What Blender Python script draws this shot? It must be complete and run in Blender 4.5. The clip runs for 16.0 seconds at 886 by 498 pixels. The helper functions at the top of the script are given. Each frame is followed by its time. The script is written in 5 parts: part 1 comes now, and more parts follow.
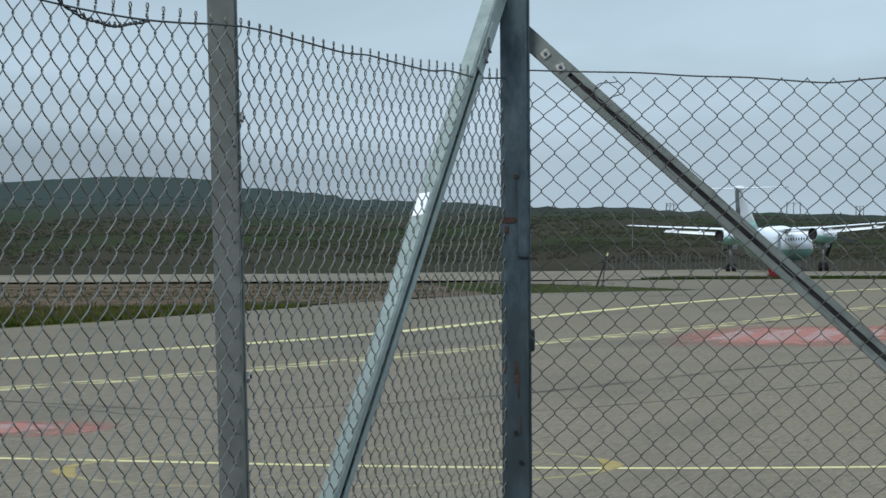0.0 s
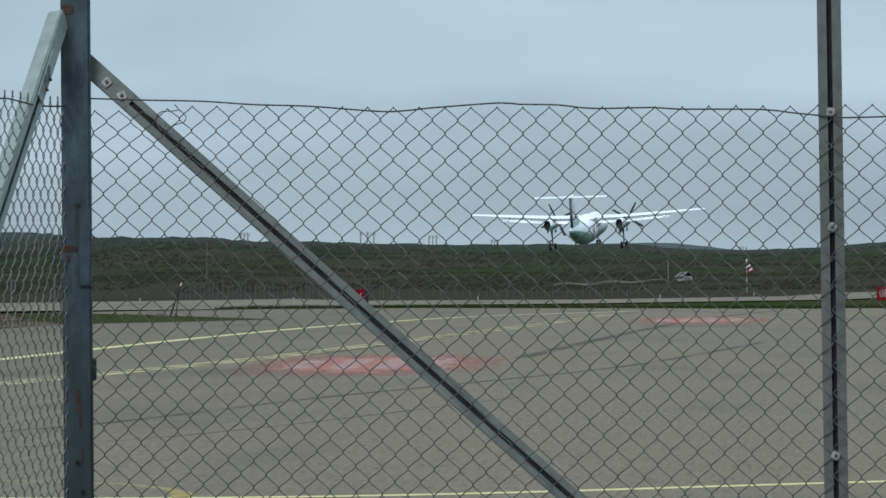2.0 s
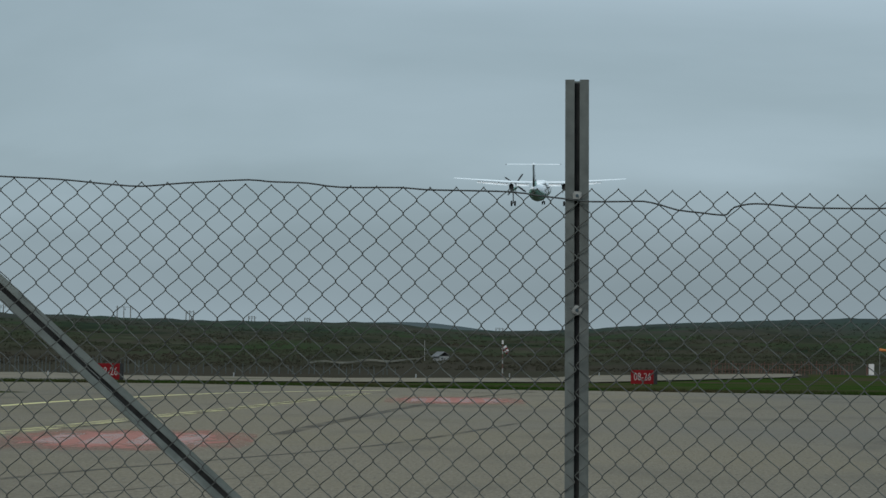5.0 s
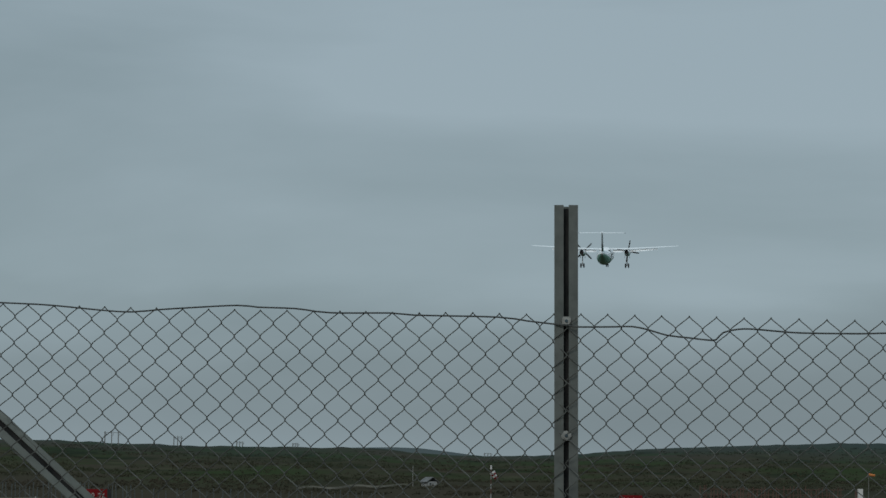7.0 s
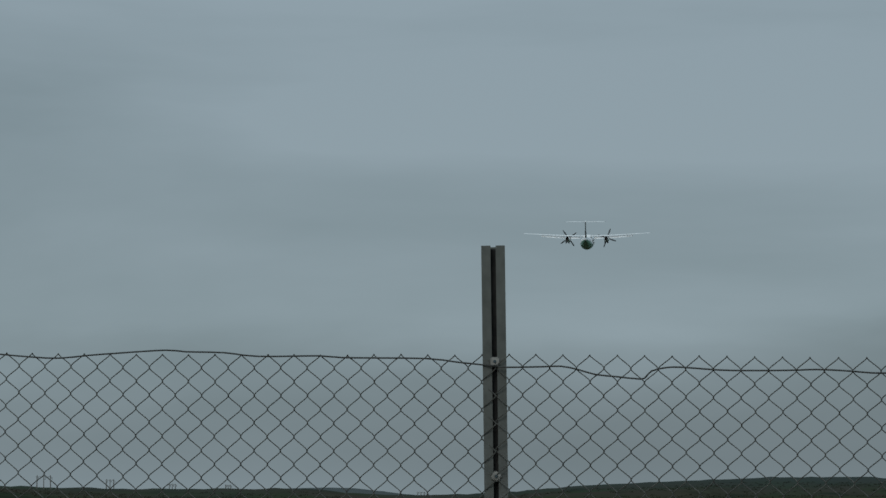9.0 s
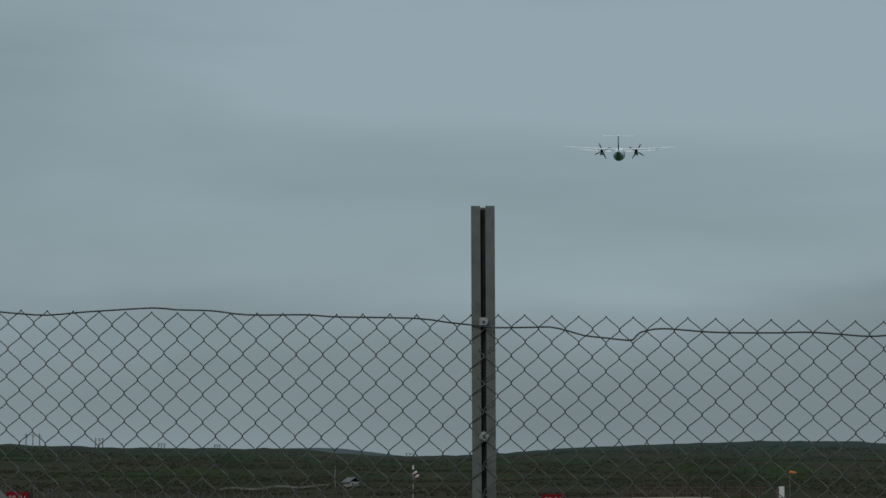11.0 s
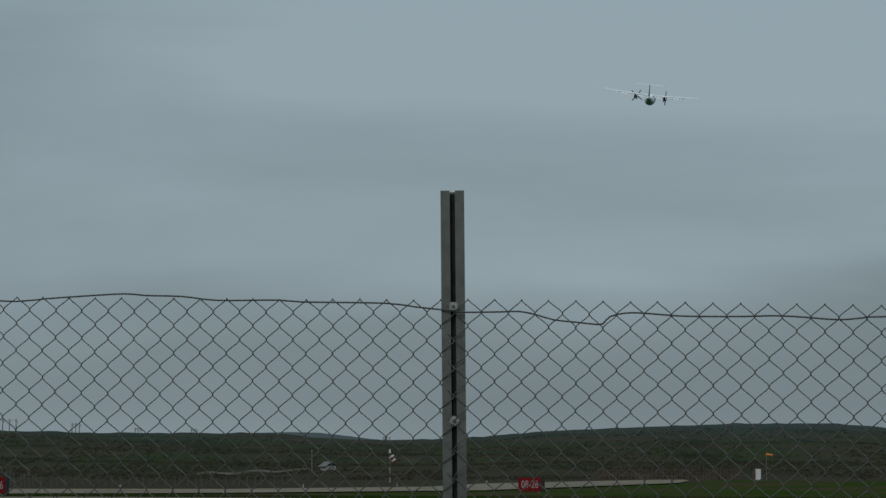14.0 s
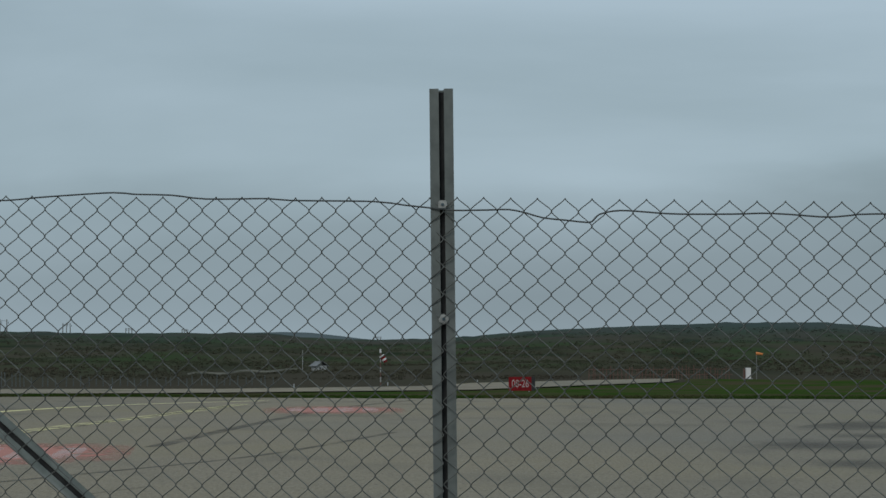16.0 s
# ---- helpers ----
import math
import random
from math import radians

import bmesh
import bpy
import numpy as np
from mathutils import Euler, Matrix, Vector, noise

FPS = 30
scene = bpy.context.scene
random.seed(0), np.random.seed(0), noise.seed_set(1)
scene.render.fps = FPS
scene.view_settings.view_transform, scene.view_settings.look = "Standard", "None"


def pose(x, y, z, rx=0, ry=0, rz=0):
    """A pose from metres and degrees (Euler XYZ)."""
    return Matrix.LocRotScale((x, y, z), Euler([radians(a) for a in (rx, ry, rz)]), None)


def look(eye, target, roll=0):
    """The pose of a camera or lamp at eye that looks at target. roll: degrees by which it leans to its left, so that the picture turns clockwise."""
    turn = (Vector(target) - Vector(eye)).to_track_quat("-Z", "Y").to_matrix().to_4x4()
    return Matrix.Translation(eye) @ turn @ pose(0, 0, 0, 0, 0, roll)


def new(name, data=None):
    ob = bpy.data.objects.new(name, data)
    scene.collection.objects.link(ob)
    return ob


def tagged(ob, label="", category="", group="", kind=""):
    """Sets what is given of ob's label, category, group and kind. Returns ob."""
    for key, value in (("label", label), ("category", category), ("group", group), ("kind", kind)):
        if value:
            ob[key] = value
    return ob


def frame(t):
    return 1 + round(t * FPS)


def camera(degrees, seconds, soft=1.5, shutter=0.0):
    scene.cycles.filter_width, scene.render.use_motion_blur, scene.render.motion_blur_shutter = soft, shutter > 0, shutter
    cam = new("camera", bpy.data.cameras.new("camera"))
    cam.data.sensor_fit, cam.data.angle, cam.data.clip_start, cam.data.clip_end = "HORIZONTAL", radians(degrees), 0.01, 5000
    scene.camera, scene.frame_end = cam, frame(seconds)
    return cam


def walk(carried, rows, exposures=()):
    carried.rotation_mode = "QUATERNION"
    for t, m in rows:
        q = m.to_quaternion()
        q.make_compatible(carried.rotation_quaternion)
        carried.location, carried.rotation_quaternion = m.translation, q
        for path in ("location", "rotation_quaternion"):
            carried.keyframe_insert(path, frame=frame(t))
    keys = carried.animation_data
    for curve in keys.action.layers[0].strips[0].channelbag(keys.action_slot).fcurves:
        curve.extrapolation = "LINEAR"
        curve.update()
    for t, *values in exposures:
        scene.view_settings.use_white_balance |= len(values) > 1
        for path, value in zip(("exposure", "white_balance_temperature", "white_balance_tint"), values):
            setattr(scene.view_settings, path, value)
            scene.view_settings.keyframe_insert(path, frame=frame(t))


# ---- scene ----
from mathutils import geometry

cam = camera(14.0, 16.0, soft=1.5, shutter=0.15)

# seconds, sideways, height, turn to the right, tilt up, lean
PATH = (
    (0.0, -0.060, 1.667, -12.750, 0.018, -0.240),
    (0.5, -0.052, 1.668, -11.396, 0.138, -0.256),
    (1.0, -0.042, 1.664, -8.217, 0.207, -0.663),
    (1.5, -0.035, 1.663, -6.363, 0.065, -0.407),
    (2.0, -0.026, 1.663, -5.996, 0.454, -0.395),
    (2.5, -0.017, 1.663, -4.735, 0.901, -0.557),
    (3.0, -0.021, 1.664, -4.916, 1.106, 0.164),
    (3.5, -0.009, 1.669, -3.083, 1.533, -0.340),
    (4.0, -0.010, 1.670, -3.082, 1.761, -0.352),
    (4.2, -0.007, 1.668, -2.788, 1.599, 0.251),
    (6.3, 0.007, 1.663, -1.614, 2.995, 0.406),
    (6.5, 0.007, 1.665, -1.637, 3.358, 0.338),
    (7.0, 0.001, 1.665, -1.989, 3.685, 0.569),
    (7.5, 0.004, 1.664, -1.641, 3.668, 0.159),
    (8.0, 0.012, 1.665, -1.034, 3.394, 0.285),
    (8.5, 0.013, 1.667, -0.840, 3.906, 0.015),
    (9.0, 0.009, 1.672, -0.882, 4.306, -0.248),
    (11.5, 0.014, 1.668, -0.645, 3.621, 0.307),
    (12.0, 0.022, 1.669, -0.319, 4.012, 0.106),
    (12.5, 0.026, 1.674, -0.486, 4.205, 0.197),
    (13.0, 0.032, 1.672, -0.721, 3.989, 0.184),
    (13.5, 0.034, 1.675, -0.626, 3.771, 0.033),
    (14.0, 0.028, 1.671, -0.353, 3.435, -0.039),
    (14.5, 0.029, 1.669, -0.275, 3.315, -0.108),
    (15.0, 0.031, 1.665, -0.418, 2.406, -0.165),
    (15.5, 0.030, 1.668, -0.400, 1.818, -0.073),
    (16.0, 0.031, 1.667, -0.201, 1.843, -0.153),
)


def aim(x, z, turn, tilt, lean):
    a, b = radians(turn), radians(tilt)
    way = Vector((math.sin(a) * math.cos(b), math.cos(a) * math.cos(b), math.sin(b)))
    eye = Vector((x, 0.0, z))
    return look(eye, eye + way, lean)


walk(cam, [(t, aim(*row)) for t, *row in PATH],
     exposures=((0.0, 0.37, 6200, 10), (1.5, 0.29, 6200, 9), (2.5, 0.12, 6200, 8), (3.5, -0.06, 6280, 7), (4.2, -0.14, 6350, 7), (6.3, -0.46, 6400, 4), (7.0, -0.54, 6520, 6), (8.0, -0.56, 6520, 6), (8.5, -0.64, 6520, 6), (9.0, -0.76, 6520, 6),
                (11.5, -0.64, 6500, 5), (12.5, -0.78, 6520, 6), (13.0, -0.78, 6520, 6), (13.5, -0.7, 6520, 6), (14.0, -0.68, 6520, 6), (14.5, -0.57, 6520, 6), (15.0, -0.5, 6350, 7), (15.5, -0.32, 6350, 7), (16.0, -0.24, 6350, 7)))

# ---- light ----
SUN_HIGH, SUN_TURN = 33.0, 200.0
world = bpy.data.worlds.new("overcast_sky")
scene.world = world
world.use_nodes = True
wn, wl = world.node_tree.nodes, world.node_tree.links
wn.clear()
w_out = wn.new("ShaderNodeOutputWorld")
w_bg = wn.new("ShaderNodeBackground")
w_sky = wn.new("ShaderNodeTexSky")
w_sky.sky_type = "NISHITA"
w_sky.sun_disc = False
w_sky.sun_elevation, w_sky.sun_rotation = radians(SUN_HIGH), radians(SUN_TURN)
w_co = wn.new("ShaderNodeTexCoord")
w_map = wn.new("ShaderNodeMapping")
w_map.inputs["Scale"].default_value = (3.4, 3.4, 13.0)
w_noise = wn.new("ShaderNodeTexNoise")
w_noise.inputs["Scale"].default_value, w_noise.inputs["Detail"].default_value = 1.0, 6.0
w_noise.inputs["Roughness"].default_value, w_noise.inputs["Distortion"].default_value = 0.5, 0.4
w_split = wn.new("ShaderNodeSeparateXYZ")
w_wave = wn.new("ShaderNodeMath")
w_wave.operation = "MULTIPLY_ADD"
w_wave.inputs[1].default_value, w_wave.inputs[2].default_value = 0.066, -0.026
w_high = wn.new("ShaderNodeMath")
w_high.operation = "ADD"
# layers of stratus by height over the horizon, brightest overhead
w_ramp = wn.new("ShaderNodeValToRGB")
LAYERS = ((0.0, 0.98), (0.012, 0.93), (0.022, 0.8), (0.036, 0.83), (0.05, 0.98), (0.06, 1.08), (0.078, 1.02), (0.11, 1.0), (0.15, 1.0), (0.3, 1.25), (1.0, 2.1))
while len(w_ramp.color_ramp.elements) < len(LAYERS):
    w_ramp.color_ramp.elements.new(0.5)
for stop, (place, k) in zip(w_ramp.color_ramp.elements, LAYERS):
    stop.position = place
    stop.color = (k, k, k, 1)
w_tone = wn.new("ShaderNodeValToRGB")
w_tone.color_ramp.elements[0].position, w_tone.color_ramp.elements[0].color = 0.37, (3.24, 4.15, 4.76, 1)
w_tone.color_ramp.elements[1].position, w_tone.color_ramp.elements[1].color = 0.64, (4.66, 5.75, 6.66, 1)
w_times = wn.new("ShaderNodeMix")
w_times.data_type, w_times.blend_type = "RGBA", "MULTIPLY"
w_times.inputs["Factor"].default_value = 1.0
w_mix = wn.new("ShaderNodeMix")
w_mix.data_type = "RGBA"
w_mix.inputs["Factor"].default_value = 0.93
wl.new(w_co.outputs["Generated"], w_map.inputs["Vector"])
wl.new(w_map.outputs["Vector"], w_noise.inputs["Vector"])
wl.new(w_co.outputs["Generated"], w_split.inputs["Vector"])
wl.new(w_noise.outputs["Fac"], w_wave.inputs[0])
wl.new(w_split.outputs["Z"], w_high.inputs[0])
wl.new(w_wave.outputs["Value"], w_high.inputs[1])
wl.new(w_high.outputs["Value"], w_ramp.inputs["Fac"])
w_west = wn.new("ShaderNodeMapRange")
w_west.interpolation_type = "SMOOTHSTEP"
w_west.inputs["From Min"].default_value, w_west.inputs["From Max"].default_value = -0.31, -0.15
w_west.inputs["To Min"].default_value, w_west.inputs["To Max"].default_value = 1.0, 0.0
wl.new(w_split.outputs["X"], w_west.inputs["Value"])
wl.new(w_noise.outputs["Fac"], w_tone.inputs["Fac"])
w_dim = wn.new("ShaderNodeVectorMath")
w_dim.operation = "SCALE"
wl.new(w_tone.outputs["Color"], w_dim.inputs[0])
# a darker bank of cloud low in the west
w_low = wn.new("ShaderNodeMapRange")
w_low.interpolation_type = "SMOOTHSTEP"
w_low.inputs["From Min"].default_value, w_low.inputs["From Max"].default_value = 0.03, 0.06
w_low.inputs["To Min"].default_value, w_low.inputs["To Max"].default_value = -0.36, -0.1
wl.new(w_high.outputs["Value"], w_low.inputs["Value"])
w_bank = wn.new("ShaderNodeMath")
w_bank.operation = "MULTIPLY_ADD"
w_bank.inputs[2].default_value = 1.0
wl.new(w_west.outputs["Result"], w_bank.inputs[0])
wl.new(w_low.outputs["Result"], w_bank.inputs[1])
# and a thicker layer low ahead
w_east = wn.new("ShaderNodeMapRange")
w_east.interpolation_type = "SMOOTHSTEP"
w_east.inputs["From Min"].default_value, w_east.inputs["From Max"].default_value = -0.09, 0.03
w_east.inputs["To Min"].default_value, w_east.inputs["To Max"].default_value = 0.0, 0.14
wl.new(w_split.outputs["X"], w_east.inputs["Value"])
w_deep = wn.new("ShaderNodeMapRange")
w_deep.interpolation_type = "SMOOTHSTEP"
w_deep.inputs["From Min"].default_value, w_deep.inputs["From Max"].default_value = 0.04, 0.065
w_deep.inputs["To Min"].default_value, w_deep.inputs["To Max"].default_value = -1.0, 0.0
wl.new(w_high.outputs["Value"], w_deep.inputs["Value"])
w_both = wn.new("ShaderNodeMath")
w_both.operation = "MULTIPLY_ADD"
wl.new(w_east.outputs["Result"], w_both.inputs[0])
wl.new(w_deep.outputs["Result"], w_both.inputs[1])
wl.new(w_bank.outputs["Value"], w_both.inputs[2])
wl.new(w_both.outputs["Value"], w_dim.inputs["Scale"])
wl.new(w_dim.outputs["Vector"], w_times.inputs["A"])
wl.new(w_ramp.outputs["Color"], w_times.inputs["B"])
wl.new(w_sky.outputs["Color"], w_mix.inputs["A"])
wl.new(w_times.outputs["Result"], w_mix.inputs["B"])
wl.new(w_mix.outputs["Result"], w_bg.inputs["Color"])
wl.new(w_bg.outputs["Background"], w_out.inputs["Surface"])
w_bg.inputs["Strength"].default_value = 0.1

sun = new("sun", bpy.data.lights.new("sun", "SUN"))
sun.data.energy, sun.data.angle, sun.data.color = 1.6, radians(25), (1.0, 0.97, 0.92)
sun.matrix_world = look((0, 0, 50), (-40 * math.sin(radians(SUN_TURN)) * 1.0, -40 * math.cos(radians(SUN_TURN)), 50 - 40 * math.tan(radians(SUN_HIGH))))


# ---- materials ----
def surface(name, low, high, scale=8.0, rough=0.7, metal=0.0, bump=0.0, fine=None, coarse=None, stain=None, island=0.0, detail=6.0, stretch=(1, 1, 1), spots=None, spec=0.5, harsh=0.0):
    """A material whose colour runs from low to high with a grain, over broad stains and, where given, blotches."""
    m = bpy.data.materials.new(name)
    m.use_nodes = True
    n, l = m.node_tree.nodes, m.node_tree.links
    b = n["Principled BSDF"]
    co = n.new("ShaderNodeTexCoord")
    mp = n.new("ShaderNodeMapping")
    mp.inputs["Scale"].default_value = stretch
    l.new(co.outputs["Object"], mp.inputs["Vector"])
    g = n.new("ShaderNodeTexNoise")
    g.inputs["Scale"].default_value, g.inputs["Detail"].default_value = scale, detail
    l.new(mp.outputs["Vector"], g.inputs["Vector"])
    r = n.new("ShaderNodeValToRGB")
    g.inputs["Roughness"].default_value = 0.5 + 0.3 * harsh
    r.color_ramp.elements[0].position, r.color_ramp.elements[1].position = 0.3 + 0.08 * harsh, 0.7 - 0.08 * harsh
    r.color_ramp.elements[0].color, r.color_ramp.elements[1].color = (*low, 1), (*high, 1)
    l.new(g.outputs["Fac"], r.inputs["Fac"])
    colour = r.outputs["Color"]
    for patch in ([stain] if stain else []) + (spots or []):
        tint, size, start, end = patch[:4]
        s = n.new("ShaderNodeTexNoise")
        s.inputs["Scale"].default_value, s.inputs["Detail"].default_value = size, 4.0
        mp2 = n.new("ShaderNodeMapping")
        mp2.inputs["Scale"].default_value = patch[4] if len(patch) > 4 else (1, 1, 1)
        mp2.inputs["Location"].default_value = (size * 3.1, size * 1.7, 0.4)
        l.new(co.outputs["Object"], mp2.inputs["Vector"])
        l.new(mp2.outputs["Vector"], s.inputs["Vector"])
        k = n.new("ShaderNodeMapRange")
        k.inputs["From Min"].default_value, k.inputs["From Max"].default_value = start, end
        l.new(s.outputs["Fac"], k.inputs["Value"])
        x = n.new("ShaderNodeMix")
        x.data_type = "RGBA"
        x.inputs["B"].default_value = (*tint, 1)
        l.new(k.outputs["Result"], x.inputs["Factor"])
        l.new(colour, x.inputs["A"])
        colour = x.outputs["Result"]
    if island:
        geo = n.new("ShaderNodeNewGeometry")
        hv = n.new("ShaderNodeHueSaturation")
        mr = n.new("ShaderNodeMapRange")
        mr.inputs["To Min"].default_value, mr.inputs["To Max"].default_value = 1 - island, 1 + island
        l.new(geo.outputs["Random Per Island"], mr.inputs["Value"])
        l.new(mr.outputs["Result"], hv.inputs["Value"])
        l.new(colour, hv.inputs["Color"])
        colour = hv.outputs["Color"]
    l.new(colour, b.inputs["Base Color"])
    b.inputs["Roughness"].default_value, b.inputs["Metallic"].default_value = rough, metal
    b.inputs["Specular IOR Level"].default_value = spec
    if bump:
        bp = n.new("ShaderNodeBump")
        bp.inputs["Strength"].default_value, bp.inputs["Distance"].default_value = min(1.0, bump), 0.02
        f = n.new("ShaderNodeTexNoise")
        f.inputs["Scale"].default_value, f.inputs["Detail"].default_value = fine or scale * 4, 4.0
        l.new(co.outputs["Object"], f.inputs["Vector"])
        l.new(f.outputs["Fac"], bp.inputs["Height"])
        l.new(bp.outputs["Normal"], b.inputs["Normal"])
    return m


ASPHALT = surface("asphalt", (0.132, 0.109, 0.079), (0.238, 0.198, 0.144), scale=9, detail=10, harsh=1.0, stretch=(2, 0.3, 1), spec=0.08, rough=0.9, bump=0.5, fine=60,
                  stain=((0.19, 0.156, 0.1), 0.05, 0.44, 0.75), spots=[((0.16, 0.14, 0.112), 0.035, 0.5, 0.66, (1, 0.5, 1)), ((0.108, 0.092, 0.07), 0.16, 0.56, 0.76, (1, 0.35, 1)), ((0.198, 0.168, 0.124), 1.1, 0.58, 0.8, (1, 0.4, 1)),
                                                                      ((0.12, 0.103, 0.08), 0.4, 0.55, 0.8, (1, 0.25, 1)), ((0.118, 0.102, 0.082), 26, 0.58, 0.7, (1, 0.09, 1)), ((0.225, 0.196, 0.152), 31, 0.6, 0.72, (1, 0.09, 1))])


def regrade(m, tint, start, end):
    """Multiplies the base colour by a tint that fades in along x."""
    n, l = m.node_tree.nodes, m.node_tree.links
    b = n["Principled BSDF"]
    old = b.inputs["Base Color"].links[0].from_socket
    co = n.new("ShaderNodeTexCoord")
    split = n.new("ShaderNodeSeparateXYZ")
    l.new(co.outputs["Object"], split.inputs["Vector"])
    k = n.new("ShaderNodeMapRange")
    k.interpolation_type = "SMOOTHSTEP"
    k.inputs["From Min"].default_value, k.inputs["From Max"].default_value = start, end
    l.new(split.outputs["X"], k.inputs["Value"])
    x = n.new("ShaderNodeMix")
    x.data_type, x.blend_type = "RGBA", "MULTIPLY"
    x.inputs["B"].default_value = (*tint, 1)
    l.new(k.outputs["Result"], x.inputs["Factor"])
    l.new(old, x.inputs["A"])
    l.new(x.outputs["Result"], b.inputs["Base Color"])


regrade(ASPHALT, (0.88, 0.91, 0.97), 1.0, 11.0)
regrade(ASPHALT, (0.86, 0.87, 0.88), -9.0, -19.0)


def worn_through(m, size, start, end, stretch=(1, 1, 1), radial=0.0, most=1.0):
    """Paint or dirt that lies thin and in flecks, with the surface under it showing through; radial wears the rim more."""
    n, l = m.node_tree.nodes, m.node_tree.links
    co = n.new("ShaderNodeTexCoord")
    ms = n.new("ShaderNodeMapping")
    ms.inputs["Scale"].default_value = stretch
    l.new(co.outputs["Object"], ms.inputs["Vector"])
    g = n.new("ShaderNodeTexNoise")
    g.inputs["Scale"].default_value, g.inputs["Detail"].default_value, g.inputs["Roughness"].default_value = size, 7.0, 0.62
    l.new(ms.outputs["Vector"], g.inputs["Vector"])
    value = g.outputs["Fac"]
    if radial:
        mp = n.new("ShaderNodeMapping")
        mp.inputs["Location"].default_value, mp.inputs["Scale"].default_value = (-1, -1, 0), (2, 2, 0)
        l.new(co.outputs["Generated"], mp.inputs["Vector"])
        far = n.new("ShaderNodeVectorMath")
        far.operation = "LENGTH"
        l.new(mp.outputs["Vector"], far.inputs[0])
        add = n.new("ShaderNodeMath")
        add.operation = "MULTIPLY_ADD"
        add.inputs[1].default_value = radial
        l.new(far.outputs["Value"], add.inputs[0])
        l.new(value, add.inputs[2])
        value = add.outputs["Value"]
    k = n.new("ShaderNodeMapRange")
    k.interpolation_type = "SMOOTHSTEP"
    k.inputs["From Min"].default_value, k.inputs["From Max"].default_value = start, end
    k.inputs["To Min"].default_value, k.inputs["To Max"].default_value = most, 0.0
    l.new(value, k.inputs["Value"])
    clear = n.new("ShaderNodeBsdfTransparent")
    mix = n.new("ShaderNodeMixShader")
    l.new(k.outputs["Result"], mix.inputs[0])
    l.new(clear.outputs[0], mix.inputs[1])
    l.new(n["Principled BSDF"].outputs[0], mix.inputs[2])
    l.new(mix.outputs[0], n["Material Output"].inputs["Surface"])
    return m


CONCRETE = surface("runway_surface", (0.152, 0.126, 0.09), (0.215, 0.18, 0.132), scale=0.5, stretch=(1, 0.2, 1), spec=0.05, rough=0.9, stain=((0.15, 0.132, 0.105), 0.04, 0.45, 0.7), spots=[((0.085, 0.082, 0.05), 0.09, 0.6, 0.7)])
GRASS = surface("rough_grass", (0.03, 0.036, 0.013), (0.055, 0.062, 0.025), scale=0.35, spec=0, rough=1.0, bump=0.6, fine=3,
                stain=((0.07, 0.058, 0.034), 0.03, 0.48, 0.66))
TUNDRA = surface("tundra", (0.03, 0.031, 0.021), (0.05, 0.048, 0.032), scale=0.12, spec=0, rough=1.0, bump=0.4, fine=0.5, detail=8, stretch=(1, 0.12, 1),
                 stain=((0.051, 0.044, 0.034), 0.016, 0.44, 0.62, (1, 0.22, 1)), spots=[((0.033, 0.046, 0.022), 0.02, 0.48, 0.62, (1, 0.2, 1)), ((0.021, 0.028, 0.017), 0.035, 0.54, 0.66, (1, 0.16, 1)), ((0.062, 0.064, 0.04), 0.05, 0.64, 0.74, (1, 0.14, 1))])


def zone(m, low, high, tint, swing, ends):
    """Tints by height along an uneven border, for plant cover and painted haze."""
    n, l = m.node_tree.nodes, m.node_tree.links
    b = n["Principled BSDF"]
    old = b.inputs["Base Color"].links[0].from_socket
    co = n.new("ShaderNodeTexCoord")
    split = n.new("ShaderNodeSeparateXYZ")
    l.new(co.outputs["Object"], split.inputs["Vector"])
    ms = n.new("ShaderNodeMapping")
    ms.inputs["Scale"].default_value = (1, 0.2, 1)
    l.new(co.outputs["Object"], ms.inputs["Vector"])
    g = n.new("ShaderNodeTexNoise")
    g.inputs["Scale"].default_value, g.inputs["Detail"].default_value = 0.012, 6.0
    l.new(ms.outputs["Vector"], g.inputs["Vector"])
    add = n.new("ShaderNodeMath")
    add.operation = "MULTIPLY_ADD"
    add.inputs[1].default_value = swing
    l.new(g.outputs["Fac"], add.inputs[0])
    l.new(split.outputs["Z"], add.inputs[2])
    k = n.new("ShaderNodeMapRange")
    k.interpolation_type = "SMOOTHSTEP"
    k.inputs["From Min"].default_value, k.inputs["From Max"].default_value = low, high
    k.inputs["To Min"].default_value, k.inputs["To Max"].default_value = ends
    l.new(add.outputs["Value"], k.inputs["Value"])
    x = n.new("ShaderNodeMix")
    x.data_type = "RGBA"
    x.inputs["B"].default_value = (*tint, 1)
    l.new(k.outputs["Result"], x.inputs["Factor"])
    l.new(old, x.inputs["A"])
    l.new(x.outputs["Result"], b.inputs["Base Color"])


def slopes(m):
    """Brown heath at the foot; higher up, distance haze painted in as grey-green."""
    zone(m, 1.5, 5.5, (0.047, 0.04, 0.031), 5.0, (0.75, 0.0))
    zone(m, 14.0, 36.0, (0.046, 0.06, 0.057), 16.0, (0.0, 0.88))


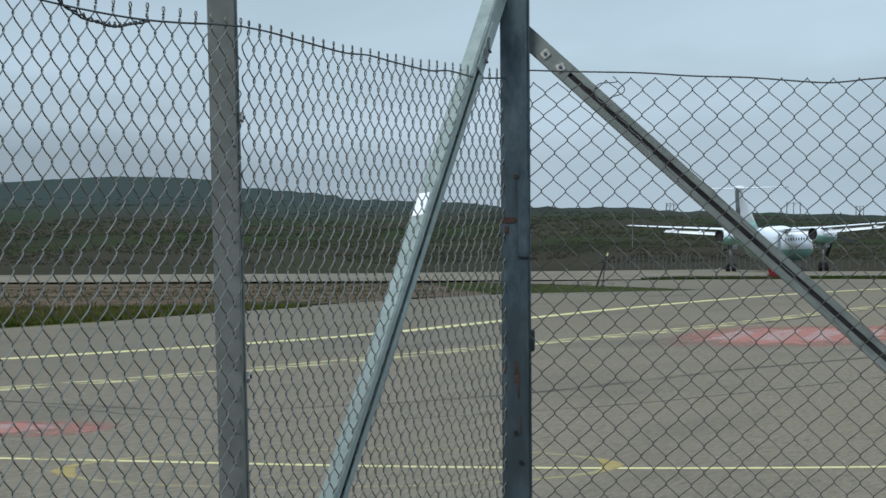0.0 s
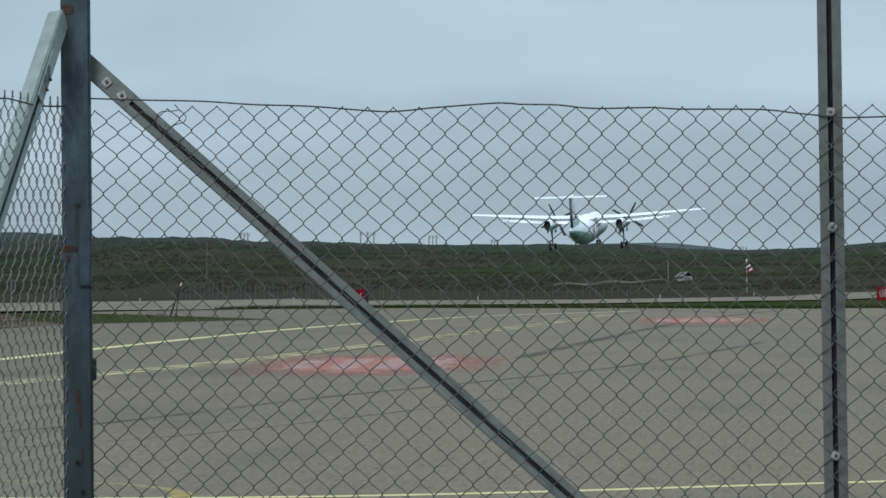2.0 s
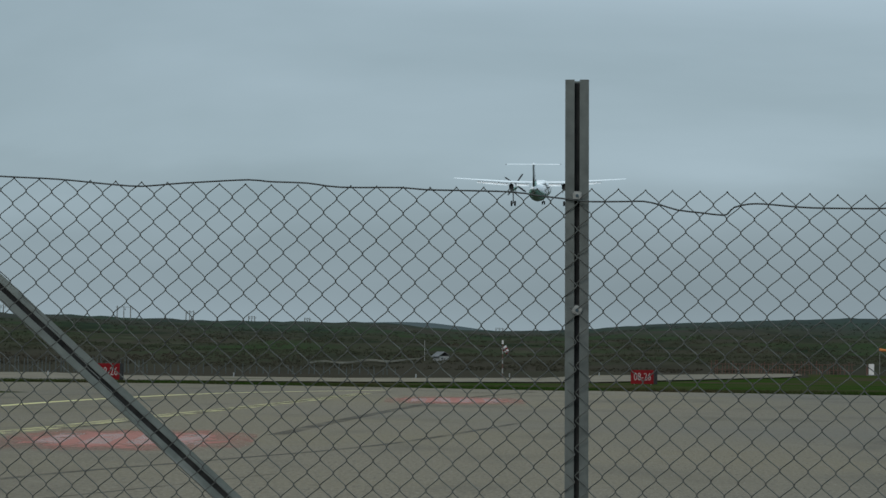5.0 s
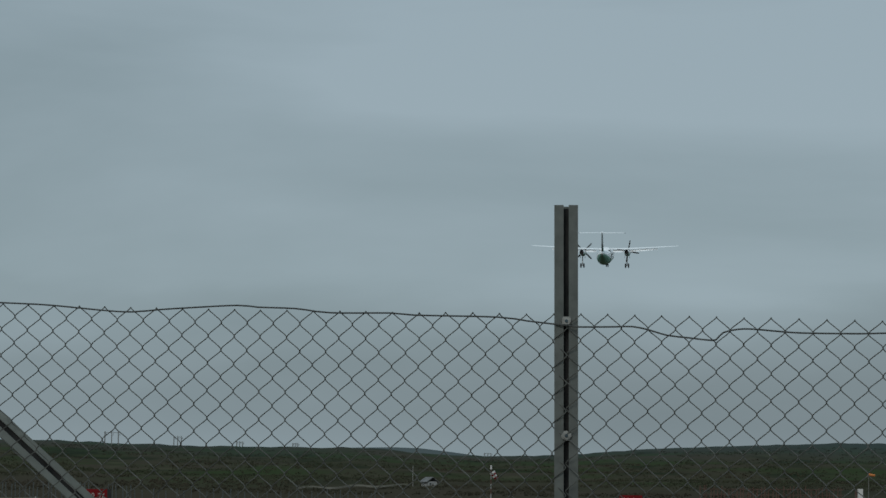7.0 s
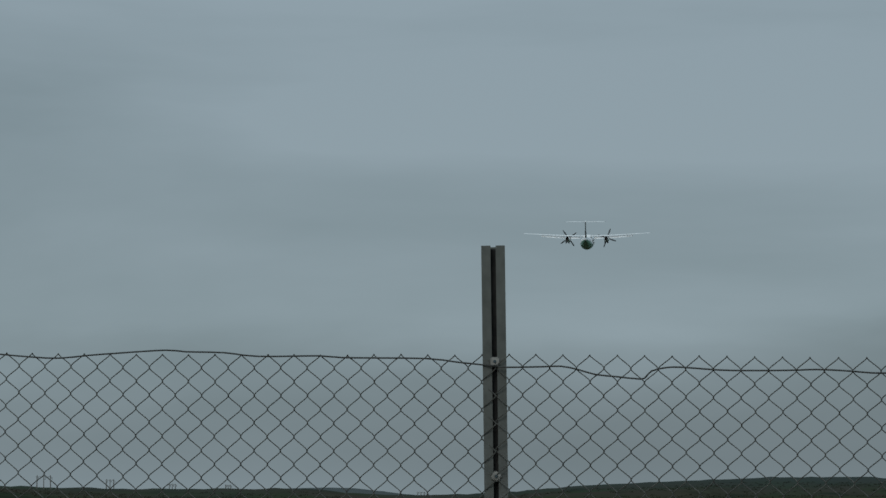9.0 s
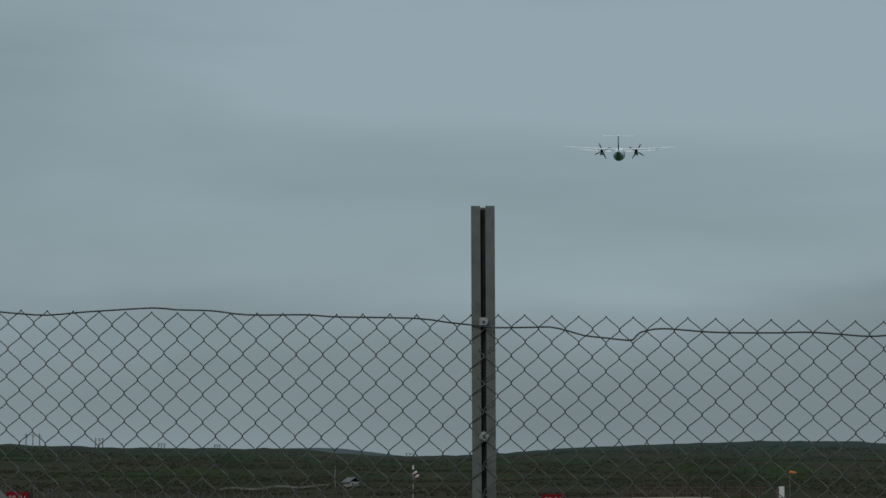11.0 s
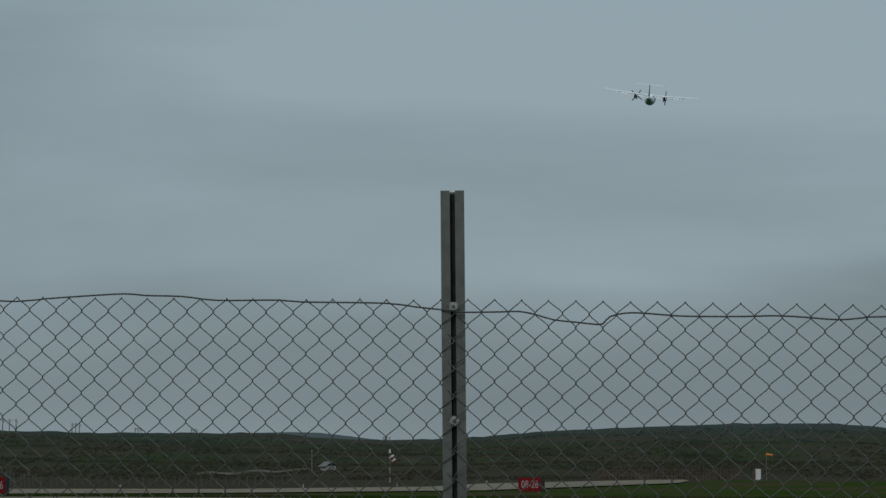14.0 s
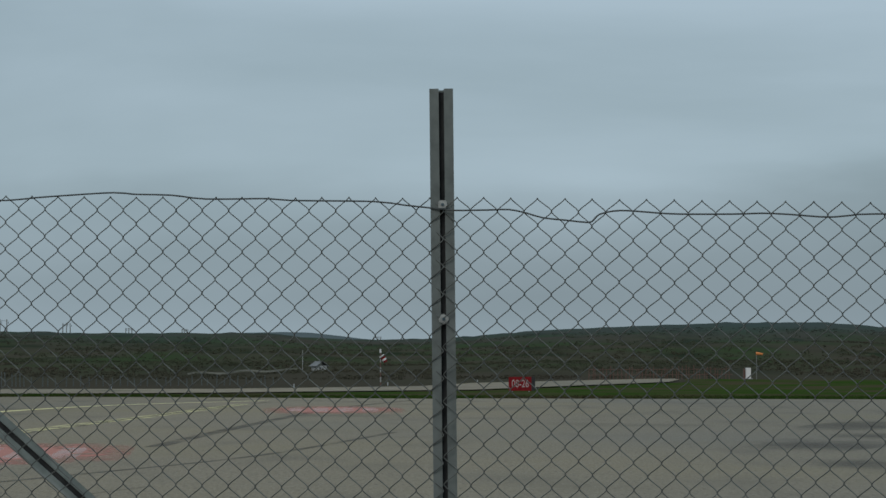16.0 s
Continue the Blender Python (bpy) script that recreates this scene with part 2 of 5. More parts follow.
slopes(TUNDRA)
LUSH = surface("green_verge", (0.016, 0.036, 0.006), (0.034, 0.058, 0.012), scale=0.6, harsh=0.7, spec=0, rough=1.0, bump=0.5, fine=4, stain=((0.05, 0.043, 0.024), 0.09, 0.42, 0.6, (1, 0.5, 1)))
TRACK = surface("gravel", (0.085, 0.078, 0.062), (0.13, 0.12, 0.1), scale=0.4, spec=0, rough=1.0, stain=((0.06, 0.06, 0.042), 0.08, 0.5, 0.62))
BANK = surface("yellowing_grass", (0.034, 0.044, 0.01), (0.07, 0.078, 0.02), scale=0.6, harsh=0.7, spec=0, rough=1.0, bump=0.5, fine=4, stain=((0.085, 0.07, 0.036), 0.12, 0.46, 0.62))
SOIL = surface("bare_soil", (0.075, 0.055, 0.04), (0.14, 0.105, 0.076), scale=0.5, spec=0, rough=1.0, bump=0.6, fine=3, stain=((0.05, 0.048, 0.03), 0.12, 0.5, 0.62))
TAR = worn_through(surface("tar_seam", (0.085, 0.078, 0.072), (0.12, 0.11, 0.1), scale=3, spec=0.0, rough=0.85), 0.7, 0.42, 0.74, (1, 0.4, 1), most=0.5)
YELLOW = worn_through(surface("yellow_paint", (0.58, 0.5, 0.22), (0.7, 0.62, 0.32), scale=9, spec=0.1, rough=0.8), 1.4, 0.52, 0.78, most=0.95)
FADED = worn_through(surface("worn_yellow_paint", (0.46, 0.4, 0.2), (0.56, 0.49, 0.26), scale=6, spec=0.1, rough=0.85), 1.1, 0.42, 0.68, most=0.85)
RED = worn_through(surface("red_paint", (0.36, 0.15, 0.12), (0.43, 0.2, 0.165), scale=4, spec=0.05, rough=0.85), 1.6, 0.72, 1.2, (1.2, 0.3, 1), radial=0.55, most=0.8)
AMBER = worn_through(surface("amber_paint", (0.36, 0.27, 0.1), (0.43, 0.33, 0.14), scale=7, spec=0.05, rough=0.85), 3.0, 0.5, 0.8, most=0.75)
RINGPAINT = worn_through(surface("thin_amber_paint", (0.4, 0.34, 0.17), (0.48, 0.41, 0.22), scale=7, spec=0.05, rough=0.85), 2.0, 0.52, 0.85, most=0.6)
WHITE = worn_through(surface("white_road_paint", (0.5, 0.42, 0.39), (0.6, 0.53, 0.5), scale=5, spec=0.05, rough=0.85), 2.0, 0.4, 0.7, (1, 0.3, 1), most=0.36)
GALV = surface("galvanised_steel", (0.19, 0.228, 0.21), (0.27, 0.315, 0.292), scale=30, rough=0.6, metal=0.2, bump=0.1, fine=90, stain=((0.15, 0.178, 0.165), 5, 0.5, 0.75, (1, 1, 0.2)))
POSTSTEEL = surface("post_steel", (0.064, 0.072, 0.068), (0.102, 0.112, 0.106), scale=26, rough=0.6, metal=0.25, bump=0.03, fine=90, stain=((0.085, 0.092, 0.092), 6, 0.5, 0.7, (1, 1, 0.25)))
BRACESTEEL = surface("brace_steel", (0.082, 0.096, 0.09), (0.13, 0.147, 0.138), scale=24, rough=0.6, metal=0.25, bump=0.04, fine=90, stain=((0.1, 0.11, 0.107), 7, 0.5, 0.7, (1, 1, 0.2)), spots=[((0.19, 0.205, 0.198), 12, 0.64, 0.74, (1, 1, 0.1))])
OLDSTEEL = surface("weathered_blue_steel", (0.03, 0.047, 0.059), (0.088, 0.118, 0.135), scale=12, harsh=0.75, rough=0.75, spec=0.25, bump=0.05, fine=70, stretch=(1, 1, 0.5),
                   stain=((0.026, 0.038, 0.043), 5, 0.46, 0.64, (1, 1, 0.3)), spots=[((0.06, 0.033, 0.022), 9, 0.6, 0.72, (1, 1, 0.28)), ((0.1, 0.128, 0.135), 14, 0.62, 0.72, (1, 1, 0.12))])
RUST = surface("rust", (0.03, 0.018, 0.014), (0.06, 0.029, 0.02), scale=60, rough=0.9, bump=0.4, fine=120)
DARK = surface("shade_and_dark_bolts", (0.012, 0.013, 0.014), (0.03, 0.03, 0.03), scale=20, spec=0.1, rough=0.8)
WIRE = surface("galvanised_wire", (0.05, 0.053, 0.05), (0.09, 0.094, 0.087), scale=40, rough=0.55, metal=0.3, spec=0.35, island=0.15)
BRIGHTWIRE = surface("bright_zinc_wire", (0.13, 0.13, 0.117), (0.23, 0.23, 0.206), scale=40, rough=0.36, metal=0.9, island=0.12)
TOPWIRE = surface("dark_tension_wire", (0.022, 0.025, 0.025), (0.045, 0.048, 0.047), scale=40, rough=0.6, metal=0.2)
CLIP = surface("zinc_clip", (0.17, 0.172, 0.165), (0.33, 0.33, 0.315), scale=70, rough=0.45, metal=0.4)
LABEL = surface("white_sticker", (0.7, 0.72, 0.74), (0.8, 0.8, 0.8), scale=30, rough=0.5)
P_WHITE = surface("white_aircraft_paint", (0.86, 0.87, 0.88), (0.9, 0.9, 0.9), scale=1.5, rough=0.3)
P_GREEN = surface("green_aircraft_paint", (0.23, 0.46, 0.36), (0.28, 0.51, 0.41), scale=1.5, rough=0.32)
P_GREY = surface("grey_aircraft_paint", (0.3, 0.32, 0.33), (0.38, 0.4, 0.4), scale=1.5, rough=0.4)
P_DARK = surface("black_rubber_and_gap_shade", (0.012, 0.012, 0.013), (0.03, 0.03, 0.03), scale=12, spec=0.2, rough=0.7)
# grey-green fin paint, its base colour darkened for the shaded side
P_FIN = surface("shaded_grey_green_fin_paint", (0.075, 0.09, 0.088), (0.13, 0.15, 0.145), scale=0.9, rough=0.45, stain=((0.2, 0.22, 0.215), 0.6, 0.52, 0.64))
P_METAL = surface("strut_metal", (0.3, 0.31, 0.32), (0.42, 0.42, 0.42), scale=6, rough=0.4, metal=0.5)
P_GLASS = surface("cabin_window", (0.02, 0.025, 0.03), (0.03, 0.035, 0.04), scale=3, rough=0.1)
SIGNRED = surface("sign_red", (0.11, 0.005, 0.007), (0.165, 0.009, 0.012), scale=4, spec=0.1, rough=0.7)
SIGNWHITE = surface("sign_white", (0.45, 0.43, 0.42), (0.55, 0.53, 0.52), scale=4, rough=0.5)
FIGURES = surface("dull_sign_white", (0.22, 0.185, 0.18), (0.33, 0.29, 0.28), scale=5, rough=0.6)
ORANGE = surface("orange_cloth", (0.42, 0.13, 0.03), (0.5, 0.18, 0.045), scale=4, rough=0.8)
WOOD = surface("grey_timber", (0.1, 0.1, 0.095), (0.17, 0.165, 0.15), scale=2, rough=0.9)
FENCEGREY = surface("far_fence_steel", (0.04, 0.048, 0.047), (0.066, 0.076, 0.075), scale=2, rough=0.8)
REDWOOD = surface("red_brown_boards", (0.07, 0.036, 0.027), (0.11, 0.056, 0.042), scale=1, rough=0.9)
ROOF = surface("dark_roof", (0.09, 0.09, 0.09), (0.15, 0.15, 0.15), scale=1, rough=0.8)
# the far ridge's blue-grey is distance haze put into its base colour
FARLAND = surface("far_land_haze", (0.075, 0.09, 0.092), (0.092, 0.108, 0.108), scale=0.004, spec=0, rough=1.0)
STAIN = worn_through(surface("oil_stain", (0.085, 0.08, 0.075), (0.12, 0.112, 0.104), scale=1.2, spec=0.0, rough=0.9), 0.8, 0.55, 1.25, (1, 0.3, 1), radial=0.75, most=0.42)
PALEWALL = surface("pale_grey_boards", (0.2, 0.2, 0.195), (0.3, 0.3, 0.29), scale=2, rough=0.8)
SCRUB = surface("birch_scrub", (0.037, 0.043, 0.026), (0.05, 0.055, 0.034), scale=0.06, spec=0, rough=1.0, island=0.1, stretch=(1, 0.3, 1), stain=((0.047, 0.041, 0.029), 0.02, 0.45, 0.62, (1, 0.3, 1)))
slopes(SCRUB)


# ---- building helpers ----
def part(name, bm, material, parent=None, label="", smooth=False):
    """One bmesh as one mesh object, under a thing where parent is given."""
    me = bpy.data.meshes.new(name)
    if smooth:
        for f in bm.faces:
            f.smooth = True
    bm.to_mesh(me)
    bm.free()
    me.materials.append(material)
    ob = new(name, me)
    if parent is not None:
        ob.parent = parent
    if label:
        tagged(ob, label)
    return ob


def raw(name, verts, faces, material, parent=None, label="", smooth=False):
    me = bpy.data.meshes.new(name)
    me.from_pydata([tuple(v) for v in verts], [], [tuple(f) for f in faces])
    me.materials.append(material)
    if smooth:
        me.polygons.foreach_set("use_smooth", [True] * len(me.polygons))
    ob = new(name, me)
    if parent is not None:
        ob.parent = parent
    if label:
        tagged(ob, label)
    return ob


def empty(name, m, label, category, group="", kind=""):
    ob = new(name)
    ob.matrix_world = m
    return tagged(ob, label, category, group, kind)


def box(size, centre=(0, 0, 0), bevel=0.0, bm=None, turn=None):
    bm = bm or bmesh.new()
    made = bmesh.ops.create_cube(bm, size=1.0)["verts"]
    bmesh.ops.scale(bm, vec=size, verts=made)
    if bevel:
        edges = list({e for v in made for e in v.link_edges})
        made = list({v for f in bmesh.ops.bevel(bm, geom=edges, offset=bevel, segments=2, affect="EDGES")["faces"] for v in f.verts} | {v for v in made if v.is_valid})
    if turn:
        bmesh.ops.transform(bm, matrix=turn, verts=made)
    bmesh.ops.translate(bm, vec=centre, verts=made)
    return bm


def rod(a, b, r, r2=None, sides=8, bm=None):
    bm = bm or bmesh.new()
    a, b = Vector(a), Vector(b)
    m = Matrix.Translation((a + b) / 2) @ (b - a).to_track_quat("Z", "Y").to_matrix().to_4x4()
    bmesh.ops.create_cone(bm, cap_ends=True, segments=sides, radius1=r, radius2=r if r2 is None else r2, depth=(b - a).length, matrix=m)
    return bm


def tubes(paths, r, sides=4):
    """Vertices and faces of thin tubes along many paths."""
    verts, faces = [], []
    for path in paths:
        p = np.array(path, dtype=float)
        d = np.gradient(p, axis=0)
        d /= np.linalg.norm(d, axis=1)[:, None] + 1e-12
        ref = np.tile(np.array([0.0, 1.0, 0.05]), (len(p), 1))
        u = np.cross(d, ref)
        u /= np.linalg.norm(u, axis=1)[:, None] + 1e-12
        v = np.cross(d, u)
        start = len(verts)
        for i in range(len(p)):
            for k in range(sides):
                a = 2 * math.pi * k / sides
                verts.append(p[i] + r * (math.cos(a) * u[i] + math.sin(a) * v[i]))
        for i in range(len(p) - 1):
            for k in range(sides):
                a, b = start + i * sides + k, start + i * sides + (k + 1) % sides
                faces.append((a, b, b + sides, a + sides))
        faces.append(tuple(range(start, start + sides)))
        end = start + (len(p) - 1) * sides
        faces.append(tuple(range(end + sides - 1, end - 1, -1)))
    return verts, faces


def sheet(name, outline, z, material, label, category, kind="structure", parent=None, wob=0.0):
    """A flat outline on the ground, its edge a little uneven."""
    pts = []
    for i, (x, y) in enumerate(outline):
        x2, y2 = outline[(i + 1) % len(outline)]
        steps = max(1, int(math.hypot(x2 - x, y2 - y) / 2.5)) if wob else 1
        for k in range(steps):
            px, py = x + (x2 - x) * k / steps, y + (y2 - y) * k / steps
            if wob:
                w = noise.noise_vector((px * 0.15, py * 0.15, z)) * wob
                px, py = px + w.x, py + w.y
            pts.append((px, py))
    ob = raw(name, [(x, y, z) for x, y in pts], geometry.tessellate_polygon([[Vector((x, y, 0)) for x, y in pts]]), material, parent)
    return tagged(ob, label, category, "", kind) if parent is None else ob


def stripe(path, width):
    """Vertices and faces of a painted line along a path on the ground."""
    verts, faces = [], []
    for i, p in enumerate(path):
        a, b = Vector(path[max(0, i - 1)]), Vector(path[min(len(path) - 1, i + 1)])
        n = (b - a).normalized()
        side = Vector((-n.y, n.x)) * width / 2
        verts += [(p[0] + side.x, p[1] + side.y, 0), (p[0] - side.x, p[1] - side.y, 0)]
        if i:
            k = 2 * i
            faces.append((k - 2, k - 1, k + 1, k))
    return verts, faces


def smooth_path(points, step=1.0):
    out = []
    pts = [Vector(p) for p in points]
    for i in range(len(pts) - 1):
        p0, p1, p2, p3 = pts[max(0, i - 1)], pts[i], pts[i + 1], pts[min(len(pts) - 1, i + 2)]
        n = max(2, int((p2 - p1).length / step))
        for k in range(n):
            t = k / n
            out.append(0.5 * ((2 * p1) + (p2 - p0) * t + (2 * p0 - 5 * p1 + 4 * p2 - p3) * t * t + (3 * p1 - p0 - 3 * p2 + p3) * t ** 3))
    out.append(pts[-1])
    return [tuple(v) for v in out]


# ---- ground and hills ----
# azimuth from straight ahead, skyline height in degrees, distance of the skyline
SKYLINE = ((-180, 0.9, 2500), (-60, 1.0, 2500), (-30, 0.95, 2600), (-23, 1.02, 2600), (-19.8, 1.07, 2600), (-18.8, 1.13, 2600), (-17.9, 1.17, 2600), (-17.0, 1.15, 2600), (-16.4, 1.11, 2600), (-15.9, 0.97, 2500), (-15.3, 0.93, 2400),
           (-14.5, 0.85, 2200), (-14.2, 0.78, 2100), (-13.2, 0.76, 1900), (-12.3, 0.73, 1700), (-11.8, 0.67, 1500), (-10.8, 0.66, 1400), (-9.7, 0.67, 1400), (-9.1, 0.59, 1500), (-8.1, 0.58, 1600),
           (-7.2, 0.545, 1700), (-6.1, 0.513, 1750), (-5.4, 0.507, 1800), (-4.0, 0.506, 1900), (-3.0, 0.497, 2000), (-2.5, 0.445, 2050), (-2.0, 0.405, 2100), (-1.3, 0.385, 2200), (-0.7, 0.4, 2200), (0.0, 0.43, 2200), (1.25, 0.54, 2200), (2.6, 0.6, 2200), (4.3, 0.66, 2200), (5.8, 0.66, 2200), (6.8, 0.58, 2200), (9, 0.55, 2200), (20, 0.6, 2200), (60, 0.9, 2500), (180, 0.9, 2500))


def skyline(az):
    for (a, e, r), (a2, e2, r2) in zip(SKYLINE, SKYLINE[1:]):
        if a <= az <= a2:
            f = (az - a) / (a2 - a)
            return e + (e2 - e) * f + 0.015 + 0.015 * min(1.0, max(0.0, (1 - az) / 2)) + 0.018 * min(1.0, max(0.0, (-10 - az) / 4)), r + (r2 - r) * f
    return SKYLINE[-1][1:]


def rise(az, r):
    """Height of the land at a bearing and a distance."""
    el, far = skyline(az)
    top = 1.66 + far * math.tan(radians(el))
    foot = 470.0
    if r <= foot:
        return -0.07 - 0.25 * min(1.0, max(0.0, (r - 175) / 25))
    f = (r - foot) / (far - foot)
    if f >= 1:
        return top - (r - far) * 0.03
    x, y = r * math.sin(radians(az)), r * math.cos(radians(az))
    h = top * (0.55 * f + 0.45 * f * f)
    rough = 0.1 * top * math.sin(math.pi * f) * noise.noise((x * 0.006, y * 0.004, 3.0))
    rough += min(1.0, f * 4) * (0.35 * noise.noise((x * 0.03, y * 0.02, 7.0)))
    if f > 0.8:
        rough *= (1 - f) / 0.2
    return -0.32 + h + rough + f ** 8 * 0.8 * noise.noise((az * 5.0, 0, 0))


def build_ground():
    bearings = [-180 + 5 * i for i in range(31)] + [-25 + 0.16 * i for i in range(225)] + [11 + 5 * i for i in range(34)]
    radii = [0.5, 3, 8, 20, 45, 90, 150, 175, 200, 280, 350, 410, 470] + [470 * (4700 / 470) ** (i / 60) for i in range(1, 61)]
    verts, faces = [], []
    for az in bearings:
        for r in radii:
            verts.append((r * math.sin(radians(az)), r * math.cos(radians(az)), rise(az, r)))
    n, c = len(radii), len(bearings)
    for i in range(c):
        for j in range(n - 1):
            a, b = i * n + j, ((i + 1) % c) * n + j
            faces.append((a, b, b + 1, a + 1))
    faces.append(tuple(i * n for i in reversed(range(c))))
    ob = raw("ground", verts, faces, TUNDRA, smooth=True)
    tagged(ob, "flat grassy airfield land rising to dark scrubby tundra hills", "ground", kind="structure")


build_ground()


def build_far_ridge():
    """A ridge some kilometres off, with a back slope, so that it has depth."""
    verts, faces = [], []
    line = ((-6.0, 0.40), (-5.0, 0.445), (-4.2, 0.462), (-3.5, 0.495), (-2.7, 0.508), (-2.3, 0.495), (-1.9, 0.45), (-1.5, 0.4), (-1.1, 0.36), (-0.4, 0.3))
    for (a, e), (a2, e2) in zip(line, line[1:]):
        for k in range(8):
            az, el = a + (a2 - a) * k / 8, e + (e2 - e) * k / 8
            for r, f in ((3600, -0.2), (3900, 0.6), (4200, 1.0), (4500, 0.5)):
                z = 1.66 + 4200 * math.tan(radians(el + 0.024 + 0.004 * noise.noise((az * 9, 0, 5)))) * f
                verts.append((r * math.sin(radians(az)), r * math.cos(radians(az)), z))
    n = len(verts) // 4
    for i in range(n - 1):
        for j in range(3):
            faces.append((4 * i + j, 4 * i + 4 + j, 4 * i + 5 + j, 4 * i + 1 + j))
    tagged(raw("far_ridge", verts, faces, FARLAND, smooth=True), "distant ridge behind the hills, its haze painted blue-grey", "ridge", kind="structure")


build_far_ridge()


# ---- paved areas ----
sheet("apron", ((-27, -50), (-26.8, 80), (-28.3, 112), (-28, 134), (-23, 144), (-22.3, 147), (-24, 150), (-31, 166), (-40, 184), (-30, 196), (-22, 197), (-6, 185), (5.4, 178), (20, 170.5), (60, 150), (120, 118), (120, -50)),
      0.0, ASPHALT, "worn pale grey asphalt apron with cracks and stains", "apron", wob=0.25)
sheet("runway", [(1.133 * x, 1.133 * y) for x, y in ((-120, 176), (-67, 185), (-51, 187), (-34, 195), (-28, 216), (-14.5, 222), (1.3, 243), (20.5, 345), (24, 390), (26.5, 436), (1.8, 335), (-3, 285), (-17, 258), (-33, 262), (-43, 290), (-64, 252), (-87, 244), (-120, 236))],
      -0.2, CONCRETE, "pale grey concrete runway strip beyond the apron", "runway", wob=0.4)
sheet("grass_verge", ((-34, 199), (-22, 199), (-6, 187), (5.4, 180), (20, 172.5), (60, 152), (90, 190), (70, 330), (27, 425), (22, 345), (1.6, 240), (-14.5, 219), (-28, 213)),
      -0.03, LUSH, "green grass verge between apron and runway", "grass", wob=0.5)
sheet("grass_bank", ((-27.4, 20), (-27.2, 80), (-28.6, 104), (-33, 103), (-42, 99), (-60, 96), (-60, 20)),
      -0.025, BANK, "green grass beside the apron edge", "grass", wob=0.6)
sheet("grass_strip", ((-21.5, 146.5), (-23, 143.5), (-28, 135), (-29.5, 137), (-41, 178), (-39.5, 185), (-30.5, 166.5), (-24, 150)),
      -0.01, GRASS, "strip of olive grass between apron and soil", "grass", wob=0.5)
sheet("soil_bank", ((-28.8, 106), (-28.6, 134), (-40, 176), (-66, 180), (-110, 170), (-90, 98), (-58, 97), (-42, 100.5), (-33, 104.5)),
      -0.02, SOIL, "bare brown soil with sparse dry grass", "soil", wob=1.2)


def up_slope(az, height):
    """Distance at which the land at a bearing has risen to a height."""
    r = 480.0
    while rise(az, r) < height and r < 1500:
        r += 4
    return r


def build_track():
    """A gravel track that climbs across the lower slope, lying on the land."""
    verts, faces = [], []
    for i in range(31):
        az = -4.25 + 1.75 * i / 30
        r = up_slope(az, 0.05 + 0.5 * i / 30 + 0.12 * math.sin(i * 0.5))
        for d in (0.0, 3.0, 6.0):
            verts.append(((r + d) * math.sin(radians(az)), (r + d) * math.cos(radians(az)), rise(az, r + d) + 0.3 + 0.04 * d))
        if i:
            faces += [(3 * i + k - 3, 3 * i + k, 3 * i + k + 1, 3 * i + k - 2) for k in (0, 1)]
    tagged(raw("gravel_track", verts, faces, TRACK, smooth=True), "pale gravel track across the hillside", "track", kind="structure")


build_track()


def painted(name, path, width, z, material, label):
    v, f = stripe(path, width)
    ob = raw(name, [(x, y, z) for x, y, _ in v], f, material)
    return tagged(ob, label, "road marking", kind="structure")


Z1 = 0.0018
painted("yellow_line", smooth_path(((-14, 28.2), (-10, 27.65), (-7, 27.1), (-4.8, 27.1), (-2.8, 27.6), (-0.5, 28.75), (2.5, 30.3), (8, 33.5)), 0.5), 0.2, Z1, YELLOW, "narrow yellow apron guide line")
painted("yellow_line", smooth_path(((-22, 36), (-19.2, 53), (-17.4, 68), (-17.5, 86), (-17.6, 103), (-17.2, 124), (-15.6, 146), (-13.2, 159), (-9, 172)), 2), 0.42, Z1, YELLOW, "solid yellow taxi line on grey asphalt")
line = smooth_path(((-16.5, 34), (-14.9, 41.4), (-13.8, 48), (-12.6, 62), (-11.5, 76), (-10.6, 101), (-9.9, 120), (-9.0, 158)), 1)
dash = 0
while dash < len(line) - 4:
    n = 3 + (dash * 7) % 3
    painted("yellow_dash", line[dash:dash + n + 1], 0.34, Z1, FADED, "worn double yellow marking on grey asphalt")
    dash += n + 1
painted("yellow_line", [(x - 0.42, y) for x, y in line], 0.2, Z1, FADED, "worn thin yellow marking on grey asphalt")

# a painted ring with a filled arrow at either end
ring = []
for i in range(65):
    a = 2 * math.pi * i / 64
    ring.append((-6.98 + 2.1 * math.cos(a), 26.95 + 2.45 * math.sin(a)))
painted("yellow_ring", ring, 0.11, Z1 + 0.0004, RINGPAINT, "faded thin yellow circle painted on asphalt")


def on_ring(a, k=1.0):
    return (-6.98 + 2.1 * k * math.cos(radians(a)), 26.95 + 2.45 * k * math.sin(radians(a)))


for a in (14, 202):
    sheet("yellow_arrow", (on_ring(a - 24, 1.02), on_ring(a - 10, 1.03), on_ring(a, 1.04), on_ring(a + 10, 1.03), on_ring(a + 24, 1.02), on_ring(a + 14, 0.975), on_ring(a, 0.95), on_ring(a - 14, 0.975)), Z1 + 0.0008, AMBER,
          "amber arrow head on a painted circle", "road marking")

